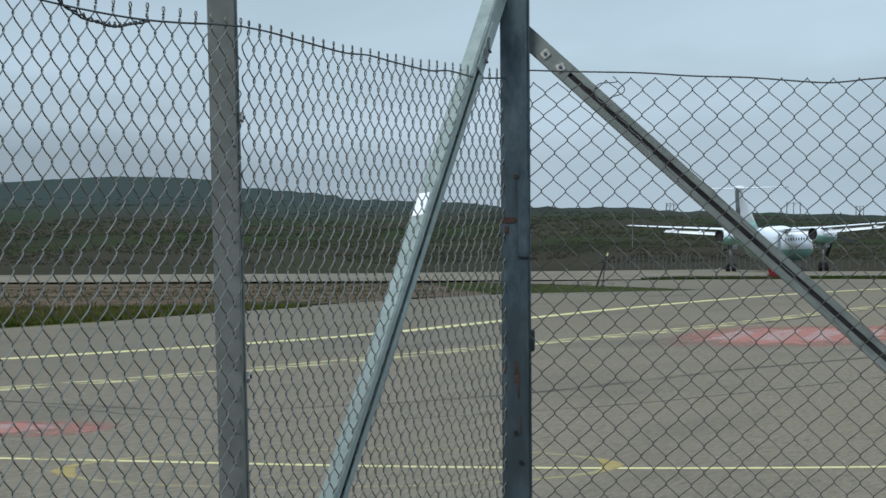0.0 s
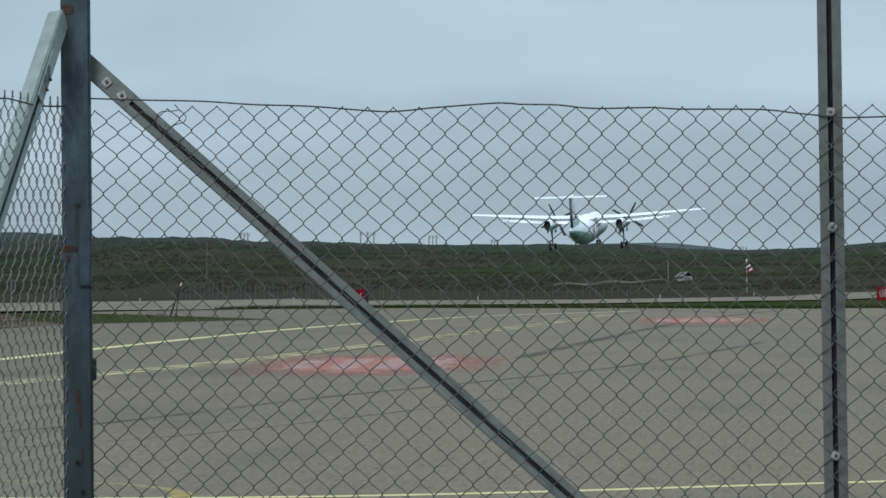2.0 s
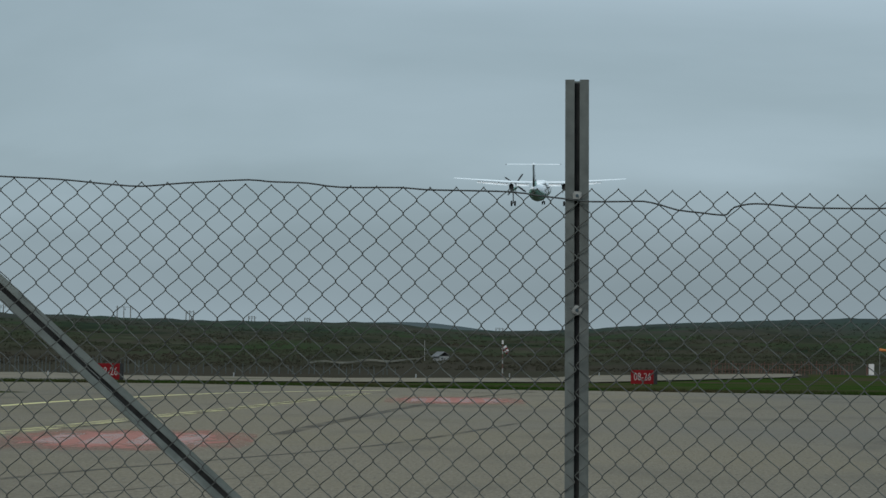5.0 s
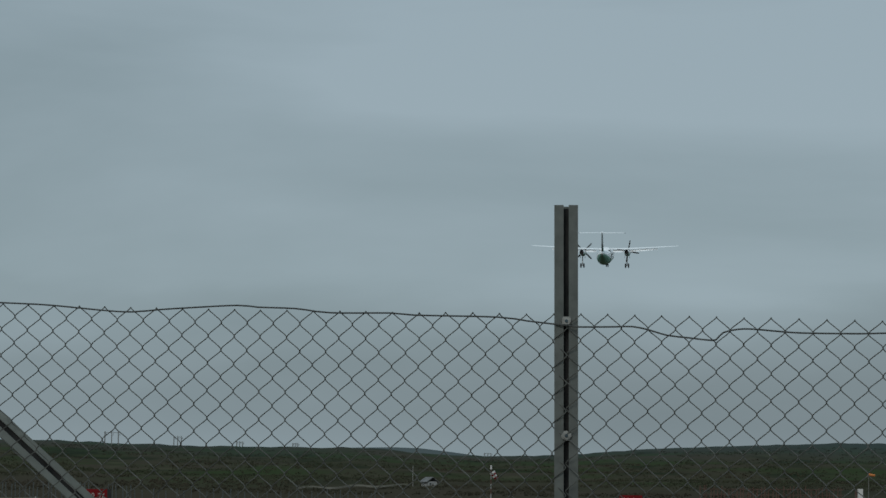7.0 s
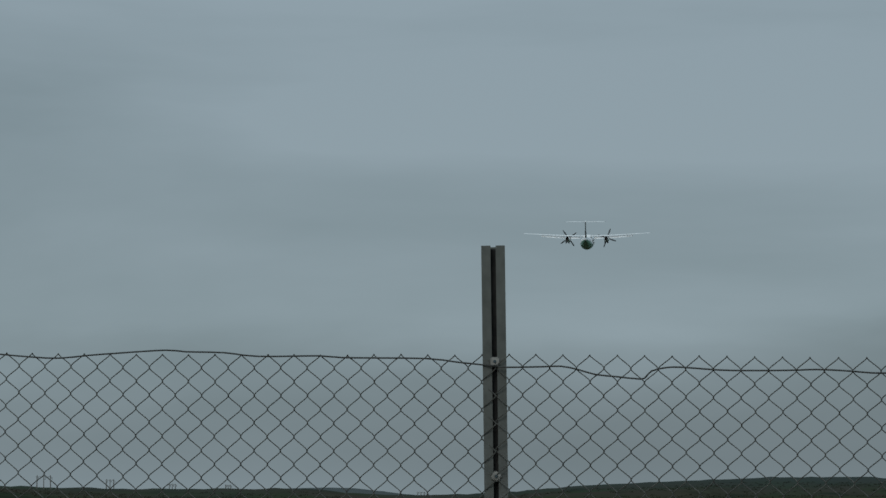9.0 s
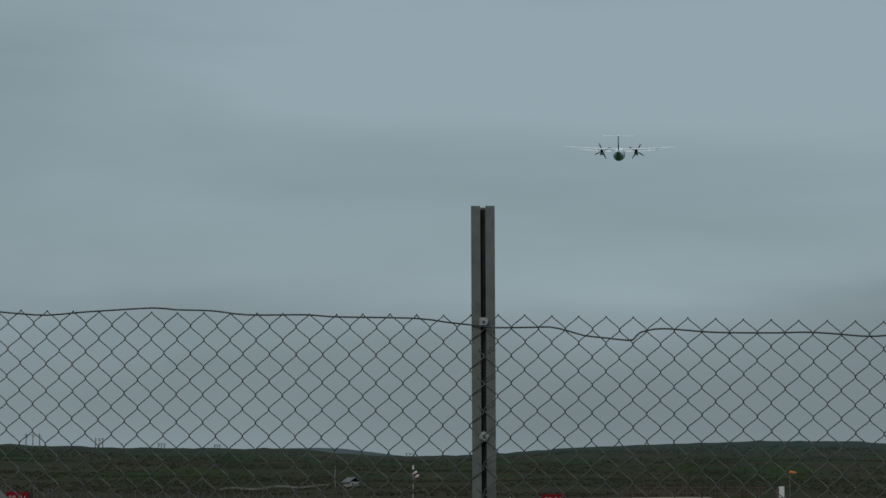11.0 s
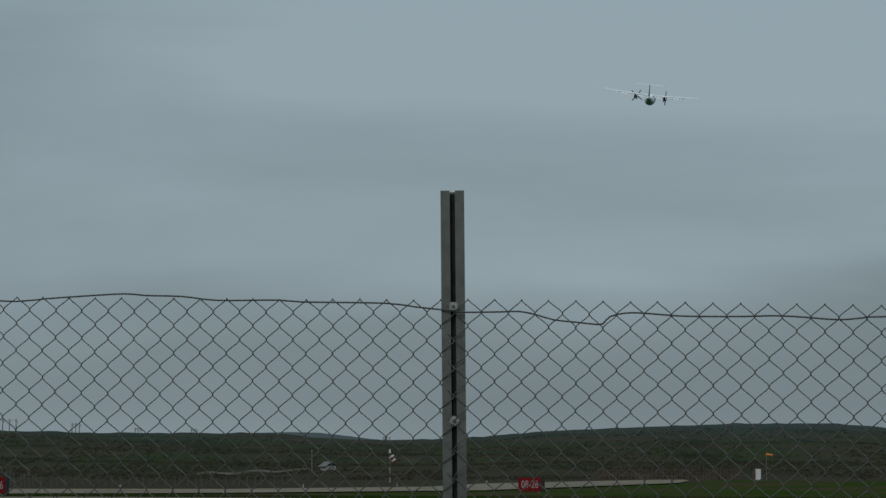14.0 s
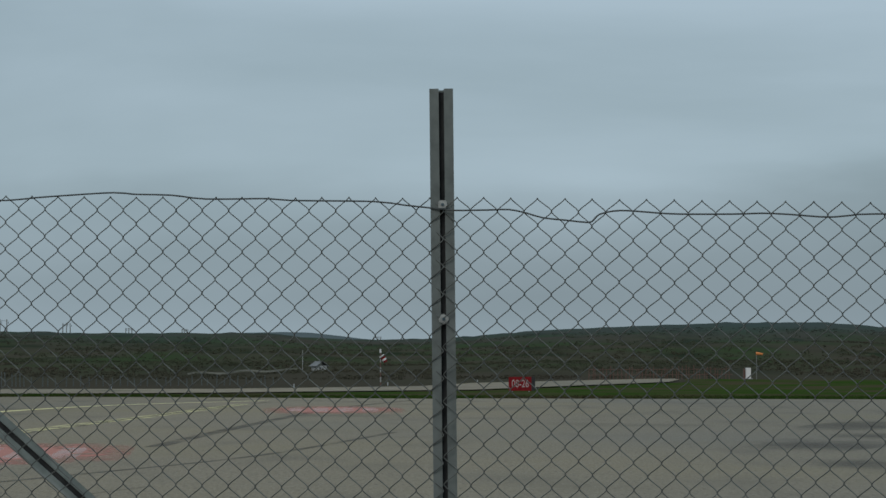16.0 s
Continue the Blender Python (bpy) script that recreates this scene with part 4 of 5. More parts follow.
def build_aircraft():
    plane = empty("propeller_aircraft", pose(-39, 297, 3.2), "white and green twin-propeller airliner taking off with wheels down", "aircraft")
    part("fuselage", loft([oval(y, c, w, h, 40) for y, c, w, h in HULL]), P_WHITE, plane, "white fuselage", smooth=True)
    # the lower hull's green skin, a little proud of the white
    rings = []
    ys = [9.2 - i * 0.66 for i in range(33)]
    for y in ys:
        c, w, h = hull_at(y)
        rise_at = radians(-16) if y > -3 else radians(-16 + 22 * min(1, (-3 - y) / 6.5))
        rings.append([(1.008 * w * math.cos(a), y, c + 1.008 * h * math.sin(a)) for a in [math.pi - rise_at + (math.pi + 2 * rise_at) * i / 20 for i in range(21)]])
    bm = bmesh.new()
    loops = [[bm.verts.new(p) for p in r] for r in rings]
    for a, b in zip(loops, loops[1:]):
        for i in range(20):
            bm.faces.new((a[i], a[i + 1], b[i + 1], b[i]))
    bmesh.ops.recalc_face_normals(bm, faces=bm.faces[:])
    part("belly", bm, P_GREEN, plane, "green painted belly", smooth=True)
    part("wing_fairing", loft([oval(y, 0.62, w, h, 20) for y, w, h in ((2.6, 0.1, 0.05), (2.0, 0.75, 0.22), (1.0, 1.0, 0.34), (-1.2, 1.0, 0.32), (-2.6, 0.6, 0.18), (-3.4, 0.1, 0.05))]), P_WHITE, plane, smooth=True)
    for s in (1, -1):
        part("wing", flying_surface([(s * x, y, z, c, t) for x, y, z, c, t in ((0, 1.35, 0.68, 2.55, 0.24), (3.9, 1.35, 0.72, 2.5, 0.23), (8.5, 1.1, 0.98, 1.95, 0.16), (12.75, 0.78, 1.24, 1.2, 0.085), (12.95, 0.6, 1.25, 0.8, 0.04))]), P_WHITE, plane, "white high wing", smooth=True)
        part("inboard_flap", flying_surface([(s * x, y, z, c, t) for x, y, z, c, t in ((1.45, -1.0, 0.5, 1.15, 0.09), (3.35, -0.98, 0.52, 1.15, 0.09))], 14), P_WHITE, plane, "lowered white flap", smooth=True)
        part("outboard_flap", flying_surface([(s * x, y, z, c, t) for x, y, z, c, t in ((4.5, -0.95, 0.53, 1.05, 0.085), (9.3, -0.72, 0.82, 0.78, 0.06))], 14), P_WHITE, plane, "lowered white flap", smooth=True)
        # thin dark sheet paints the shade between wing and flap
        part("flap_gap", flying_surface([(s * x, y, z, c, t) for x, y, z, c, t in ((1.4, -1.12, 0.6, 0.3, 0.02), (3.4, -1.1, 0.63, 0.3, 0.02), (3.5, -1.1, 0.63, 0.3, 0.02), (9.3, -0.75, 0.93, 0.25, 0.015))]), P_DARK, plane, "dark strip for the shade in the flap gap")
        part("elevator_horn", box((0.16, 0.55, 0.05), (s * 3.99, -11.7, 4.07), 0.01), P_DARK, plane)
        for x in (6.2, 8.6):
            z = 0.55 + (x - 4.6) * 0.06
            part("flap_track", loft([oval(y, z + dz, r, r * 1.3, 8, s * x) for y, r, dz in ((0.2, 0.02, 0), (-0.4, 0.09, -0.02), (-1.4, 0.09, -0.06), (-1.9, 0.02, -0.08))]), P_WHITE, plane, smooth=True)
        part("tailplane", flying_surface([(s * x, y, z, c, t) for x, y, z, c, t in ((0, -10.6, 4.05, 1.75, 0.13), (3.85, -10.95, 4.07, 1.15, 0.08), (3.97, -11.1, 4.07, 0.8, 0.04))]), P_WHITE, plane, "white tailplane on top of the fin", smooth=True)
        # engine nacelle
        ex = s * 3.94
        nac = part("nacelle", loft([oval(y, c, w, h, 24, ex) for y, c, w, h in ((3.35, 0.1, 0.28, 0.28), (3.1, 0.06, 0.42, 0.46), (2.4, 0.0, 0.5, 0.62), (0.8, 0.02, 0.52, 0.68), (-1.2, 0.08, 0.5, 0.6), (-2.6, 0.14, 0.45, 0.55), (-3.4, 0.2, 0.36, 0.48))]), P_WHITE, plane, "white and green engine nacelle", smooth=True)
        part("nacelle_skin", loft([[(ex + 1.012 * w * math.cos(a), y, c + 1.012 * h * math.sin(a)) for a in [math.pi + math.pi * i / 14 for i in range(15)]] + [(ex + 1.0 * w, y, c + 0.004)] for y, c, w, h in ((3.2, 0.06, 0.4, 0.42), (2.4, 0.0, 0.5, 0.62), (0.8, 0.02, 0.52, 0.68), (-1.2, 0.08, 0.5, 0.6), (-2.6, 0.14, 0.45, 0.55), (-3.38, 0.2, 0.365, 0.485))], caps=False), P_GREEN, nac, "green lower cowling", smooth=True)
        part("exhaust", loft([oval(y, 0.27, r, r * 1.4, 20, ex) for y, r in ((-3.1, 0.33), (-3.7, 0.35), (-3.76, 0.32), (-3.5, 0.28), (-3.45, 0.03))]), P_DARK, nac, "black exhaust opening", smooth=True)
        # propeller
        hub = part("propeller", loft([oval(y, 0.0, r, r, 16) for y, r in ((0.62, 0.02), (0.5, 0.12), (0.25, 0.22), (0.0, 0.27), (-0.12, 0.27))]), P_DARK, plane, "dark four-bladed propeller", smooth=True)
        hub.location = (ex, 3.5, 0.1)
        for k in range(4):
            a = math.pi / 2 * k
            bm = flying_surface([(r, c / 2, 0.0, c, t) for r, c, t in ((0.2, 0.2, 0.05), (0.6, 0.34, 0.045), (1.3, 0.4, 0.035), (1.8, 0.34, 0.025), (1.98, 0.2, 0.014))])
            bmesh.ops.transform(bm, matrix=Matrix.Rotation(a, 4, "Y") @ Matrix.Rotation(radians(38), 4, "X"), verts=bm.verts[:])
            part("blade", bm, P_DARK, hub)
        hub["spin"] = s
        # main gear, hinged in the nacelle
        bm = rod((0, 0, 0), (0, 0.1, -2.05), 0.1, 0.075, 10)
        leg = part("main_gear", bm, P_METAL, plane, "lowered main landing gear leg with twin wheels", smooth=True)
        leg.location = (ex, -0.3, -0.4)
        part("axle", rod((-0.34, 0.1, -2.06), (0.34, 0.1, -2.06), 0.06, sides=8), P_METAL, leg)
        part("drag_brace", rod((0, 0.0, -1.25), (0, -1.0, -0.1), 0.05, sides=8), P_METAL, leg)
        for wx in (-0.26, 0.26):
            bm = bmesh.new()
            bmesh.ops.create_cone(bm, cap_ends=True, segments=24, radius1=0.42, radius2=0.42, depth=0.24, matrix=pose(wx, 0.1, -2.08, 0, 90, 0))
            bmesh.ops.bevel(bm, geom=[e for e in bm.edges if len(e.link_faces) == 2 and any(len(f.verts) > 4 for f in e.link_faces)], offset=0.07, segments=3, affect="EDGES")
            wheel = part("wheel", bm, P_DARK, leg, "black tyre", smooth=True)
        for dx in (-0.42, 0.42):
            part("gear_door", box((0.03, 1.5, 0.36), (ex + dx, -0.4, -0.72), 0.01), P_GREY, nac)
    # nose gear
    bm = rod((0, 0, 0), (0, 0.05, -1.2), 0.07, 0.06, 8)
    nose = part("nose_gear", bm, P_METAL, plane, "lowered nose gear")
    nose.location = (0, 7.6, -1.7)
    for wx in (-0.16, 0.16):
        bm = bmesh.new()
        bmesh.ops.create_cone(bm, cap_ends=True, segments=20, radius1=0.26, radius2=0.26, depth=0.17, matrix=pose(wx, 0.05, -1.24, 0, 90, 0))
        part("wheel", bm, P_DARK, nose, "black tyre", smooth=True)
    # fin
    def fin_ring(y, z, chord, t):
        return [(h, y - b, z) for b, h in foil(chord, t)]
    part("fin", loft([[(p[0], p[1], p[2]) for p in fin_ring(y, z, c, t)] for y, z, c, t in ((-6.9, 1.4, 4.9, 0.22), (-7.6, 1.9, 4.2, 0.2), (-9.3, 3.1, 2.6, 0.16), (-10.4, 4.12, 2.1, 0.14))]), P_WHITE, plane, "white upper fin", smooth=True)
    part("fin_base", loft([fin_ring(y, z, c, t) for y, z, c, t in ((-5.2, 0.5, 6.6, 0.26), (-6.2, 1.0, 5.6, 0.24), (-6.9, 1.404, 4.9, 0.22))]), P_GREEN, plane, "grey-green lower fin", smooth=True)
    part("rudder", loft([[(h * 0.9, y - b, z) for b, h in foil(c, t)] for y, z, c, t in ((-11.45, 0.85, 1.0, 0.42), (-12.0, 3.95, 0.7, 0.32))]), P_FIN, plane, "grey rudder, darkened for the fin's shaded side", smooth=True)
    part("tail_fairing", loft([oval(y, 4.1, r, r, 12) for y, r in ((-9.7, 0.03), (-10.3, 0.15), (-11.6, 0.17), (-12.7, 0.1), (-13.0, 0.02))]), P_WHITE, plane, smooth=True)
    # cabin windows, doors and windscreen
    for s in (1, -1):
        for i in range(9):
            y = 4.8 - i * 0.86
            c, w, h = hull_at(y)
            a = radians(18)
            part("cabin_window", box((0.03, 0.27, 0.36), (s * (w * math.cos(a) + 0.003), y, c + h * math.sin(a)), 0.012), P_GLASS, plane)
        part("cabin_door", box((0.03, 0.8, 1.5), (s * 1.3, 6.1 if s < 0 else -4.2, -0.45), 0.01), P_GREY, plane)
        part("windscreen", box((0.5, 0.05, 0.4), (s * 0.36, 8.05, 0.02), 0.02, turn=pose(0, 0, 0, 35, 0, -s * 25)), P_GLASS, plane)
    return plane


# ---- airfield things ----
def runway_sign(x, y, turn, w=1.5, h=0.88):
    sign = empty("runway_sign", pose(x, y, -0.17, 0, 0, turn), "red runway sign board with white figures on short legs", "airport sign", "runway signs")
    part("board", box((w, 0.22, h), (0, 0, 0.2 + h / 2), 0.02), SIGNRED, sign)
    part("end_cap", box((0.24, 0.26, h + 0.02), (w / 2 + 0.05, 0, 0.2 + h / 2), 0.015), P_DARK, sign, "black end cap")
    for lx in (-w * 0.35, w * 0.35):
        part("leg", rod((lx, 0, 0), (lx, 0, 0.24), 0.04), P_METAL, sign)
    cu = bpy.data.curves.new("figures", "FONT")
    cu.body, cu.size, cu.extrude, cu.align_x, cu.align_y = "08-26", 0.68, 0.004, "CENTER", "CENTER"
    cu.space_character = 1.05
    ob = new("figures", cu)
    dg = bpy.context.evaluated_depsgraph_get()
    me = bpy.data.meshes.new_from_object(ob.evaluated_get(dg))
    bpy.data.objects.remove(ob)
    me.materials.clear()
    me.materials.append(FIGURES)
    fig = new("figures", me)
    fig.parent = sign
    fig.matrix_basis = Matrix.Translation((-0.02, -0.118, 0.2 + h / 2)) @ pose(0, 0, 0, 90, 0, 0) @ Matrix.Diagonal((0.66, 1, 1, 1))
    tagged(fig, "white figures on red")


runway_sign(4.1, 227.5, -1)
runway_sign(-27.75, 213, 7, 1.4, 0.98)


def windsock(x, y, high, sock, name="windsock"):
    thing = empty(name, pose(x, y, -0.3), "red and white windsock hanging from a banded pole", "windsock")
    bands = 7
    for i in range(bands):
        part("pole_band", rod((0, 0, high * i / bands), (0, 0, high * (i + 1) / bands), 0.06 - 0.003 * i, 0.057 - 0.003 * i, 8), PALEWALL if i % 2 else REDWOOD, thing)
    part("lamp", rod((0, 0, high), (0, 0, high + 0.35), 0.09, 0.07, 8), SIGNWHITE, thing)
    for i in range(4):
        a, b = i / 4, (i + 1) / 4
        p0, p1 = Vector((0.08 + 0.5 * a * sock, 0, high - 0.25 - 0.75 * a * sock)), Vector((0.08 + 0.5 * b * sock, 0, high - 0.25 - 0.75 * b * sock))
        part("sock", rod(p0, p1, 0.27 - 0.1 * a, 0.27 - 0.1 * b, 12), SIGNWHITE if i % 2 == 0 else SIGNRED, thing, "red and white cloth ring")
    return thing


windsock(-6.8, 327, 3.1, 0.8)

hut_far = up_slope(-2.17, 0.75)
hut_at = (hut_far * math.sin(radians(-2.17)), hut_far * math.cos(radians(-2.17)), rise(-2.17, hut_far) - 0.1)
hut = empty("hut", pose(*hut_at, 0, 0, 35) @ Matrix.Diagonal((1.05, 1.05, 1.05, 1)), "small pale grey hut with a grey pitched roof on the hillside", "hut")
part("wall", box((1.9, 1.9, 0.95), (0, 0, 0.45), 0.02), PALEWALL, hut)
bm = bmesh.new()
for s in (-1, 1):
    box((1.6, 2.3, 0.07), (s * 0.64, 0, 1.22), 0.0, bm=bm, turn=pose(0, 0, 0, 0, s * 32, 0))
part("roof", bm, ROOF, hut)
part("door", box((0.4, 0.05, 0.55), (0.1, -0.96, 0.3), 0.01), WOOD, hut)
part("window", box((0.3, 0.05, 0.25), (-0.4, -0.96, 0.5), 0.01), P_GLASS, hut)
mast = empty("mast", pose(hut_at[0] - 2.7, hut_at[1] - 4, hut_at[2] - 0.1), "thin grey mast beside the hut", "mast")
part("pole", rod((0, 0, 0), (0, 0, 3.8), 0.045), PALEWALL, mast)

cab = empty("equipment_cabinet", pose(33.2, 410, -0.04), "white equipment cabinet with a red side", "cabinet")
part("body", box((0.6, 0.7, 1.3), (0, 0, 0.66), 0.03), SIGNWHITE, cab)
part("side_panel", box((0.2, 0.72, 1.2), (-0.46, 0, 0.62), 0.02), REDWOOD, cab)
part("base", box((1.0, 0.9, 0.1), (0, 0, 0.05), 0.01), ROOF, cab)
flag = empty("orange_windsock", pose(35.4, 425, -0.32), "small orange windsock on a thin dark pole", "windsock")
part("pole", rod((0, 0, 0), (0, 0, 3.4), 0.04), WOOD, flag)
part("sock", rod((-0.05, 0, 3.25), (0.75, 0, 3.17), 0.2, 0.12, 12), ORANGE, flag)

stick = empty("marker_pole", pose(-29.2, 160, -0.05), "leaning dark marker pole with a yellow tip", "marker")
part("pole", rod((0, 0, 0), (0.5, 0, 1.42), 0.042, 0.034), P_DARK, stick)
part("tip", rod((0.5, 0, 1.42), (0.55, 0, 1.56), 0.034), YELLOW, stick)
part("strut", rod((0.28, 0, 0), (0.42, 0, 1.2), 0.025), P_DARK, stick)

for x, y in ((-50, 262), (-38, 258), (-25, 262), (-12, 268), (-5.5, 292), (-30.8, 240), (2, 334)):
    lamp = empty("runway_light", pose(1.133 * x, 1.133 * y, -0.2), "small white runway edge light", "runway light", "runway lights")
    part("stem", rod((0, 0, 0), (0, 0, 0.2), 0.05), P_METAL, lamp)
    part("head", rod((0, 0, 0.2), (0, 0, 0.32), 0.07, 0.05, 10), PALEWALL, lamp)


def pylon(az, dist, high, width=9.0):
    x, y = dist * math.sin(radians(az)), dist * math.cos(radians(az))
    z = rise(az, dist) - 0.5
    thing = empty("pylon", pose(x, y, z, 0, 0, -az), "grey timber power-line pylon on the ridge", "pylon", "power-line pylons")
    for px in (-width / 2, 0, width / 2):
        part("pole", rod((px, 0, 0), (px * 0.97, 0, high), 0.25, 0.19, 6), WOOD, thing)
    part("crossarm", box((width * 1.15, 0.2, 0.16), (0, 0, high * 0.9), 0.03), WOOD, thing)
    for px in (-width / 2, 0, width / 2):
        part("insulator", rod((px + 0.6, 0, high * 0.86), (px + 0.6, 0, high * 0.86 - 1.0), 0.1), P_DARK, thing)


for az, dist, high, width in ((-7.2, 1600, 6.6, 6.0), (-6.16, 1750, 4.6, 3.6), (-9.15, 1480, 3.6, 3.0), (-5.18, 1800, 3.0, 3.0), (-4.3, 1850, 2.6, 2.6), (-1.25, 2150, 2.6, 4.0)):
    pylon(az, dist, high, width)


for az, dist, high in ((-14.9, 700, 8.5), (-12.4, 800, 7.0), (-9.75, 640, 6.4), (-12.15, 330, 2.6), (-12.83, 335, 2.4)):
    x, y = dist * math.sin(radians(az)), dist * math.cos(radians(az))
    thing = empty("utility_pole", pose(x, y, rise(az, dist) - 0.2), "thin weathered timber pole on the slope", "pole", "far poles")
    part("pole", rod((0, 0, 0), (0.02 * high, 0, high), 0.07, 0.05, 6), WOOD, thing)
    part("cap", box((0.16, 0.12, 0.1), (0.02 * high, 0, high + 0.04), 0.01), WOOD, thing)


def picket_row(name, a, b, count, high, material, label, seed, rails):
    rng = random.Random(seed)
    a, b = Vector(a), Vector(b)
    thing = empty(name, Matrix.Translation(a), label, "fence")
    d = b - a
    size = box((0.085, 0.08, high), (0, 0, high / 2))
    me = bpy.data.meshes.new("picket")
    size.to_mesh(me)
    size.free()
    me.materials.append(material)
    for i in range(count):
        ob = new("picket", me)
        ob.parent = thing
        p = d * (i + rng.uniform(-0.25, 0.25)) / count
        ob.matrix_basis = Matrix.Translation(p) @ pose(0, 0, 0, 0, rng.uniform(-3, 3), 0) @ Matrix.Diagonal((1, 1, rng.uniform(0.7, 1.1), 1))
    for z in rails:
        part("rail", rod((0, 0, z), d + Vector((0, 0, z)), 0.035, sides=6), material, thing)
    return thing


picket_row("far_fence", (-63, 352, -0.32), (-42, 352, -0.32), 46, 1.45, FENCEGREY, "row of weathered grey pickets beyond the runway", 3, ())
picket_row("far_fence", (-42, 352, -0.32), (-18, 372, -0.32), 34, 1.0, FENCEGREY, "row of low weathered grey pickets beyond the runway", 4, ())
picket_row("snow_fence", (17, 462, -0.32), (36, 470, -0.3), 40, 1.75, REDWOOD, "broken red-brown snow fence in the grass", 5, (0.65, 1.35))


# ---- scrub ----
def scrub(count, seed, near, far, size):
    rng = random.Random(seed)
    verts, faces = [], []
    for _ in range(count):
        az = rng.uniform(-22, 9.5)
        r = near * (min(far, 0.9 * skyline(az)[1]) / near) ** rng.random()
        if noise.noise((r * 0.012, az * 0.5, seed)) < -0.12:
            continue
        x, y = r * math.sin(radians(az)), r * math.cos(radians(az))
        z = rise(az, r)
        s = size * rng.uniform(0.5, 1.3) * (0.8 + r / 2500)
        w = s * rng.uniform(0.9, 2.0)
        for k in range(9):
            a, e = rng.uniform(0, 2 * math.pi), rng.random()
            c = Vector((x + w * 0.75 * math.cos(a) * math.sqrt(1 - e * e * 0.8), y + w * 0.6 * math.sin(a), z + s * (0.1 + 0.75 * e)))
            l = s * rng.uniform(0.22, 0.42)
            q = Euler((rng.uniform(-0.9, 0.9), rng.uniform(-0.9, 0.9), rng.uniform(0, 6.3))).to_matrix()
            n = len(verts)
            verts += [c + q @ Vector(p) for p in ((-l, -l * 0.5, -l * 0.5), (l, -l * 0.4, -l * 0.4), (l * 0.3, l, -l * 0.2), (0, 0, l * 0.9))]
            faces += [(n, n + 1, n + 3), (n + 1, n + 2, n + 3), (n + 2, n, n + 3), (n, n + 2, n + 1)]
    ob = raw("scrub", verts, faces, SCRUB)
    tagged(ob, "low dark green birch scrub on the slopes", "shrubs", kind="stuff")


scrub(9000, 11, 478, 900, 0.4)
scrub(8000, 12, 800, 1900, 0.5)


def tufts(name, count, seed, region, high, material, label):
    """Loose blades of grass along an edge or over a patch."""
    rng = random.Random(seed)
    verts, faces = [], []
    for _ in range(count):
        x, y = region(rng)
        for k in range(4):
            h, a = high * rng.uniform(0.4, 1.1), rng.uniform(0, 6.3)
            dx, dy = 0.022 * math.cos(a), 0.03 * math.sin(a)
            px, py = x + rng.uniform(-0.12, 0.12), y + rng.uniform(-0.12, 0.12)
            n = len(verts)
            verts += [(px - dx, py - dy, -0.03), (px + dx, py + dy, -0.03), (px + rng.uniform(-0.1, 0.1), py + rng.uniform(-0.1, 0.1), h)]
            faces.append((n, n + 1, n + 2))
    tagged(raw(name, verts, faces, material), label, "grass", kind="stuff")


def verge(rng):
    x = rng.uniform(-34, 40)
    edge = 199 if x < -20 else 197 - 0.9 * (x + 22) if x < 0 else 180 - 0.48 * x
    return x, edge + 1.0 + 14 * rng.random() ** 2


tufts("grass_tufts", 9000, 21, verge, 0.13, LUSH, "tufts of green grass on the verge")
tufts("grass_tufts", 5000, 22, lambda r: (-27.6 - 14 * r.random() ** 2, r.uniform(70, 104)), 0.14, BANK, "tufts of green grass beside the apron")
tufts("dry_tufts", 900, 23, lambda r: (-29.5 - 24 * r.random(), r.uniform(104, 172)), 0.12, GRASS, "sparse dry tufts on bare soil")

aircraft = build_aircraft()

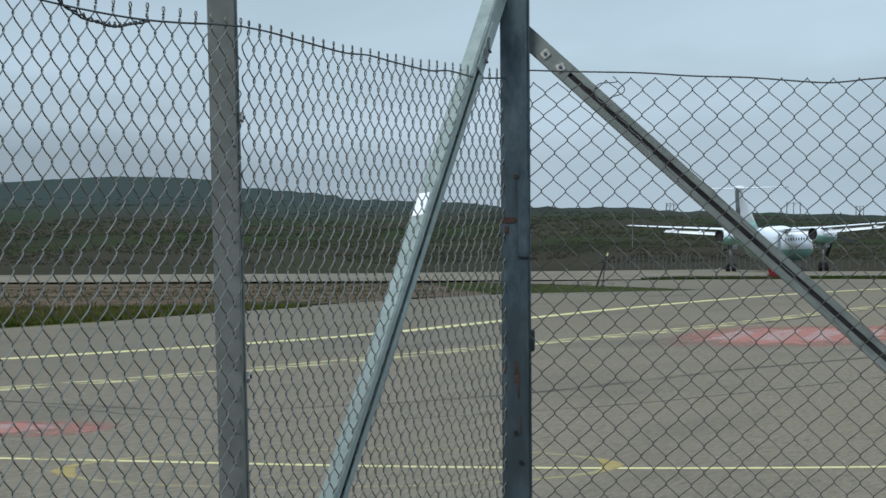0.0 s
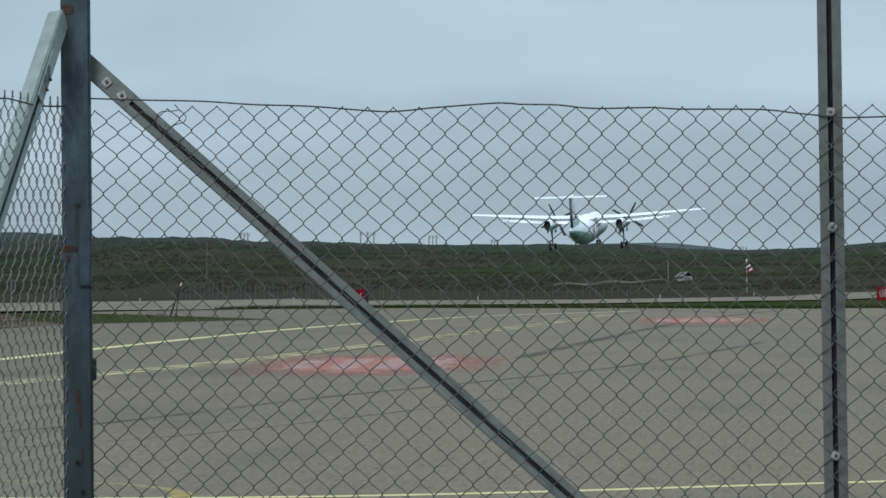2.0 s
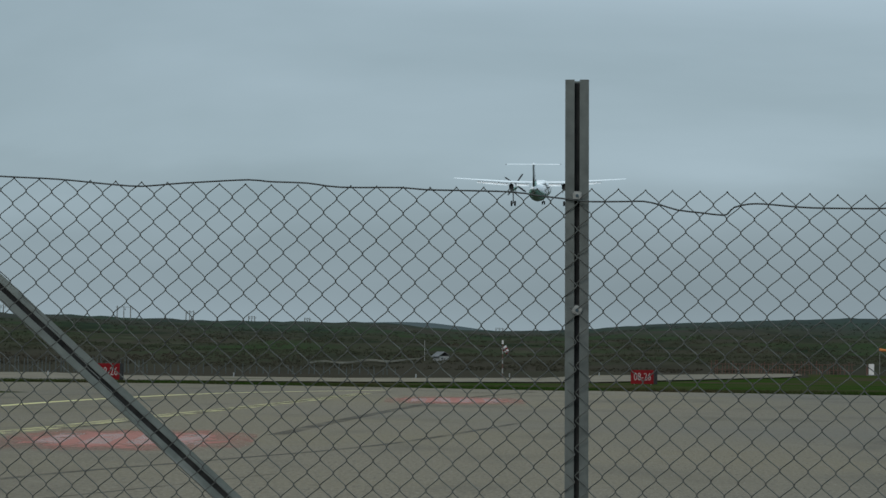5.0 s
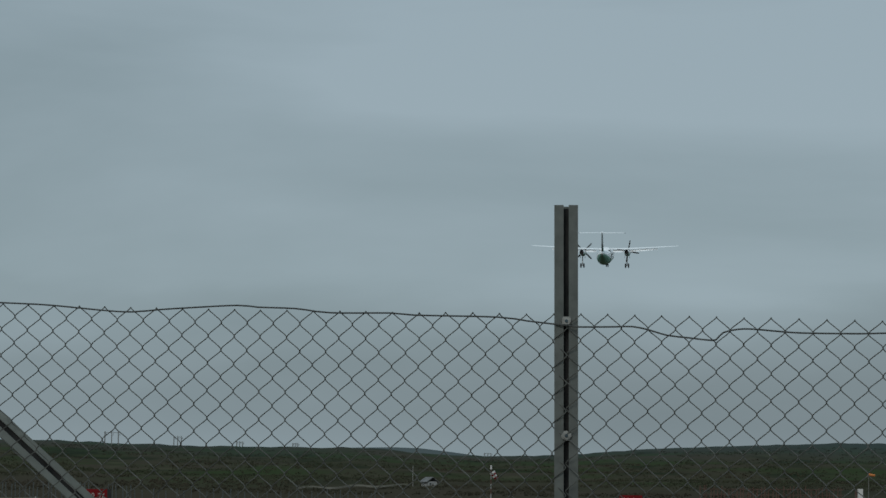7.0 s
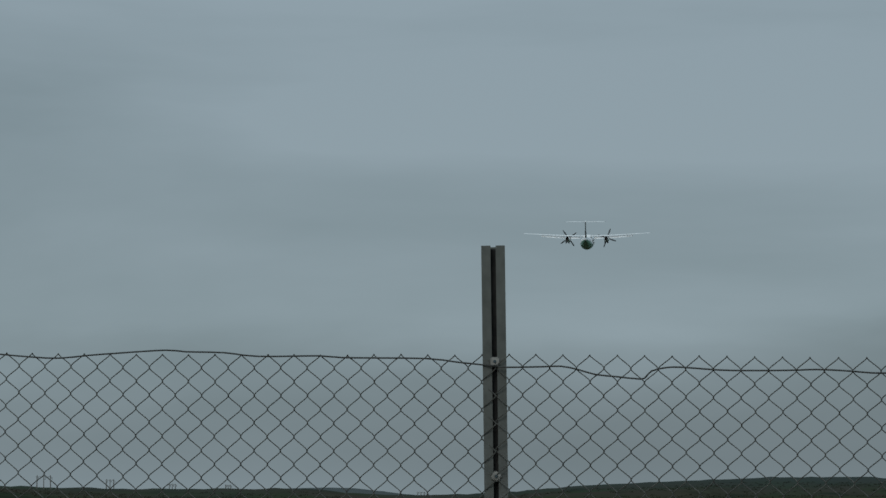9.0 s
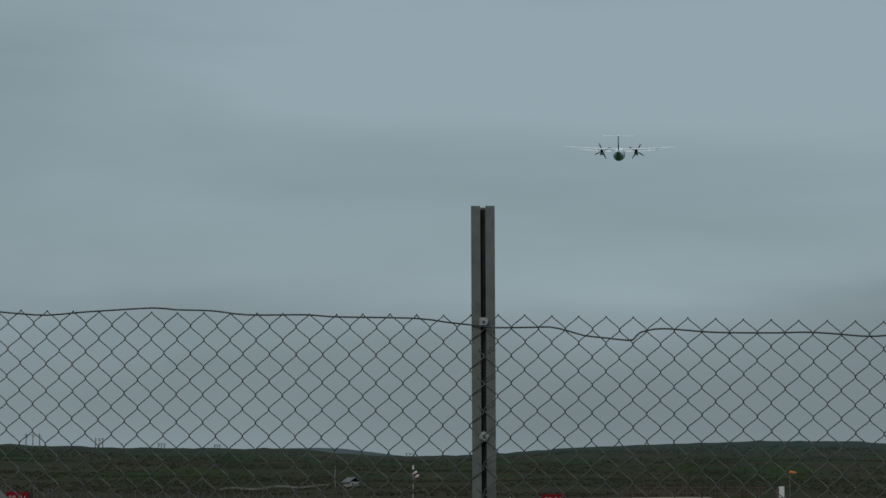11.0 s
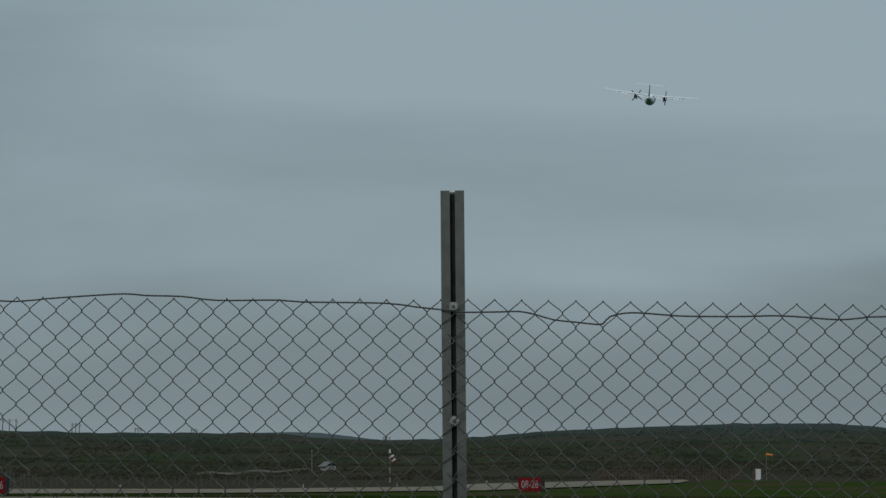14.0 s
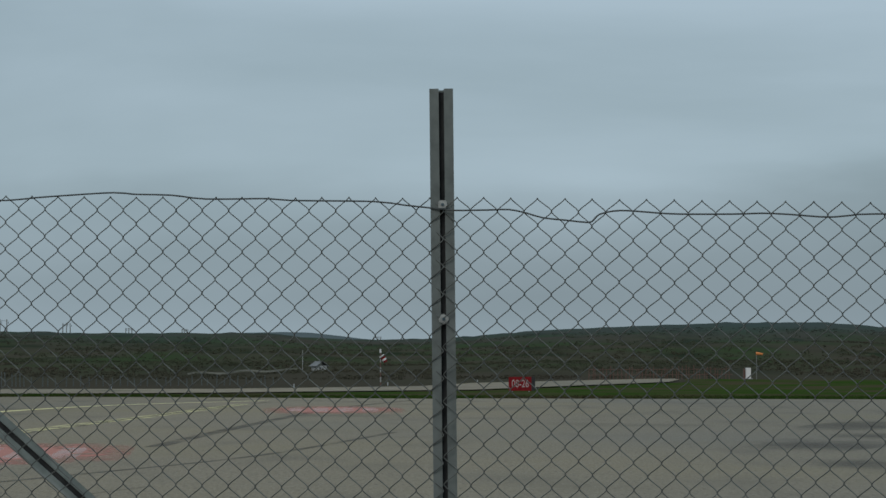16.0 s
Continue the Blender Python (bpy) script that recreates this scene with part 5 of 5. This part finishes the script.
# seconds, sideways, height of the engines' axis, nose up, bank to the right
CLIMB = ((0.0, -39.0, 2.6, 0.8, -0.8), (0.5, -35.9, 2.8, 3.9, -0.9), (1.0, -32.6, 3.66, 6.6, -0.9), (1.5, -29.05, 5.2, 6.4, -1.5), (2.0, -25.5, 7.5, 7.1, -1.0), (2.5, -22.3, 10.38, 7.0, -0.6), (3.0, -18.85, 13.65, 6.6, -0.2), (3.5, -15.55, 16.95, 6.4, 0.0),
         (4.0, -12.2, 20.05, 6.3, 0.0), (5.2, -4.75, 28.6, 6.6, 0.0), (6.3, 2.0, 36.75, 7.2, 0.0), (7.0, 6.55, 42.25, 6.6, 0.0), (7.5, 9.7, 46.1, 6.7, 0.0), (8.0, 12.5, 50.1, 6.8, 0.0), (8.5, 15.25, 54.35, 6.9, 0.0), (9.0, 18.15, 58.75, 7.0, 0.2),
         (10.2, 25.3, 70.4, 7.0, 0.5), (11.5, 33.0, 82.3, 7.0, 0.8), (12.0, 36.0, 86.5, 7.2, 1.8), (12.5, 39.0, 89.9, 7.5, 3.4), (13.0, 42.2, 93.6, 8.6, 4.6), (13.5, 46.0, 97.4, 8.6, 5.6), (14.0, 50.4, 101.4, 8.5, 7.0), (14.5, 55.3, 105.7, 8.5, 9.6), (15.0, 60.9, 110.4, 8.5, 12.0), (16.0, 73.0, 119.4, 8.5, 15.0))


def motions():
    rows = []
    for t, x, z, up, bank in CLIMB:
        rows.append((t, pose(x, 297.4 + 48.5 * t, z, up, bank, -7.4 + 2.1 * min(t, 1.0) + 0.3 * min(t, 7.0) - max(0.0, t - 12) * 0.8)))
    walk(aircraft, rows)
    for ob in aircraft.children:
        if ob.name.startswith("propeller"):
            side = ob["spin"]
            base = 20 if side > 0 else 55
            x, y, z = ob.location
            walk(ob, [(i * 0.1, pose(x, y, z, 0, base + 77 * i, 0)) for i in range(161)])
        if ob.name.startswith("main_gear") or ob.name.startswith("nose_gear"):
            x, y, z = ob.location
            way = -1 if ob.name.startswith("main") else 1
            walk(ob, [(0.0, pose(x, y, z)), (5.2, pose(x, y, z)), (6.3, pose(x, y, z, way * 12, 0, 0)), (7.0, pose(x, y, z, way * 34, 0, 0)), (7.6, pose(x, y, z, way * 58, 0, 0)), (8.4, pose(x, y, z, way * 84, 0, 0)), (9.0, pose(x, y, z, way * 96, 0, 0)), (16.0, pose(x, y, z, way * 96, 0, 0))])


motions()
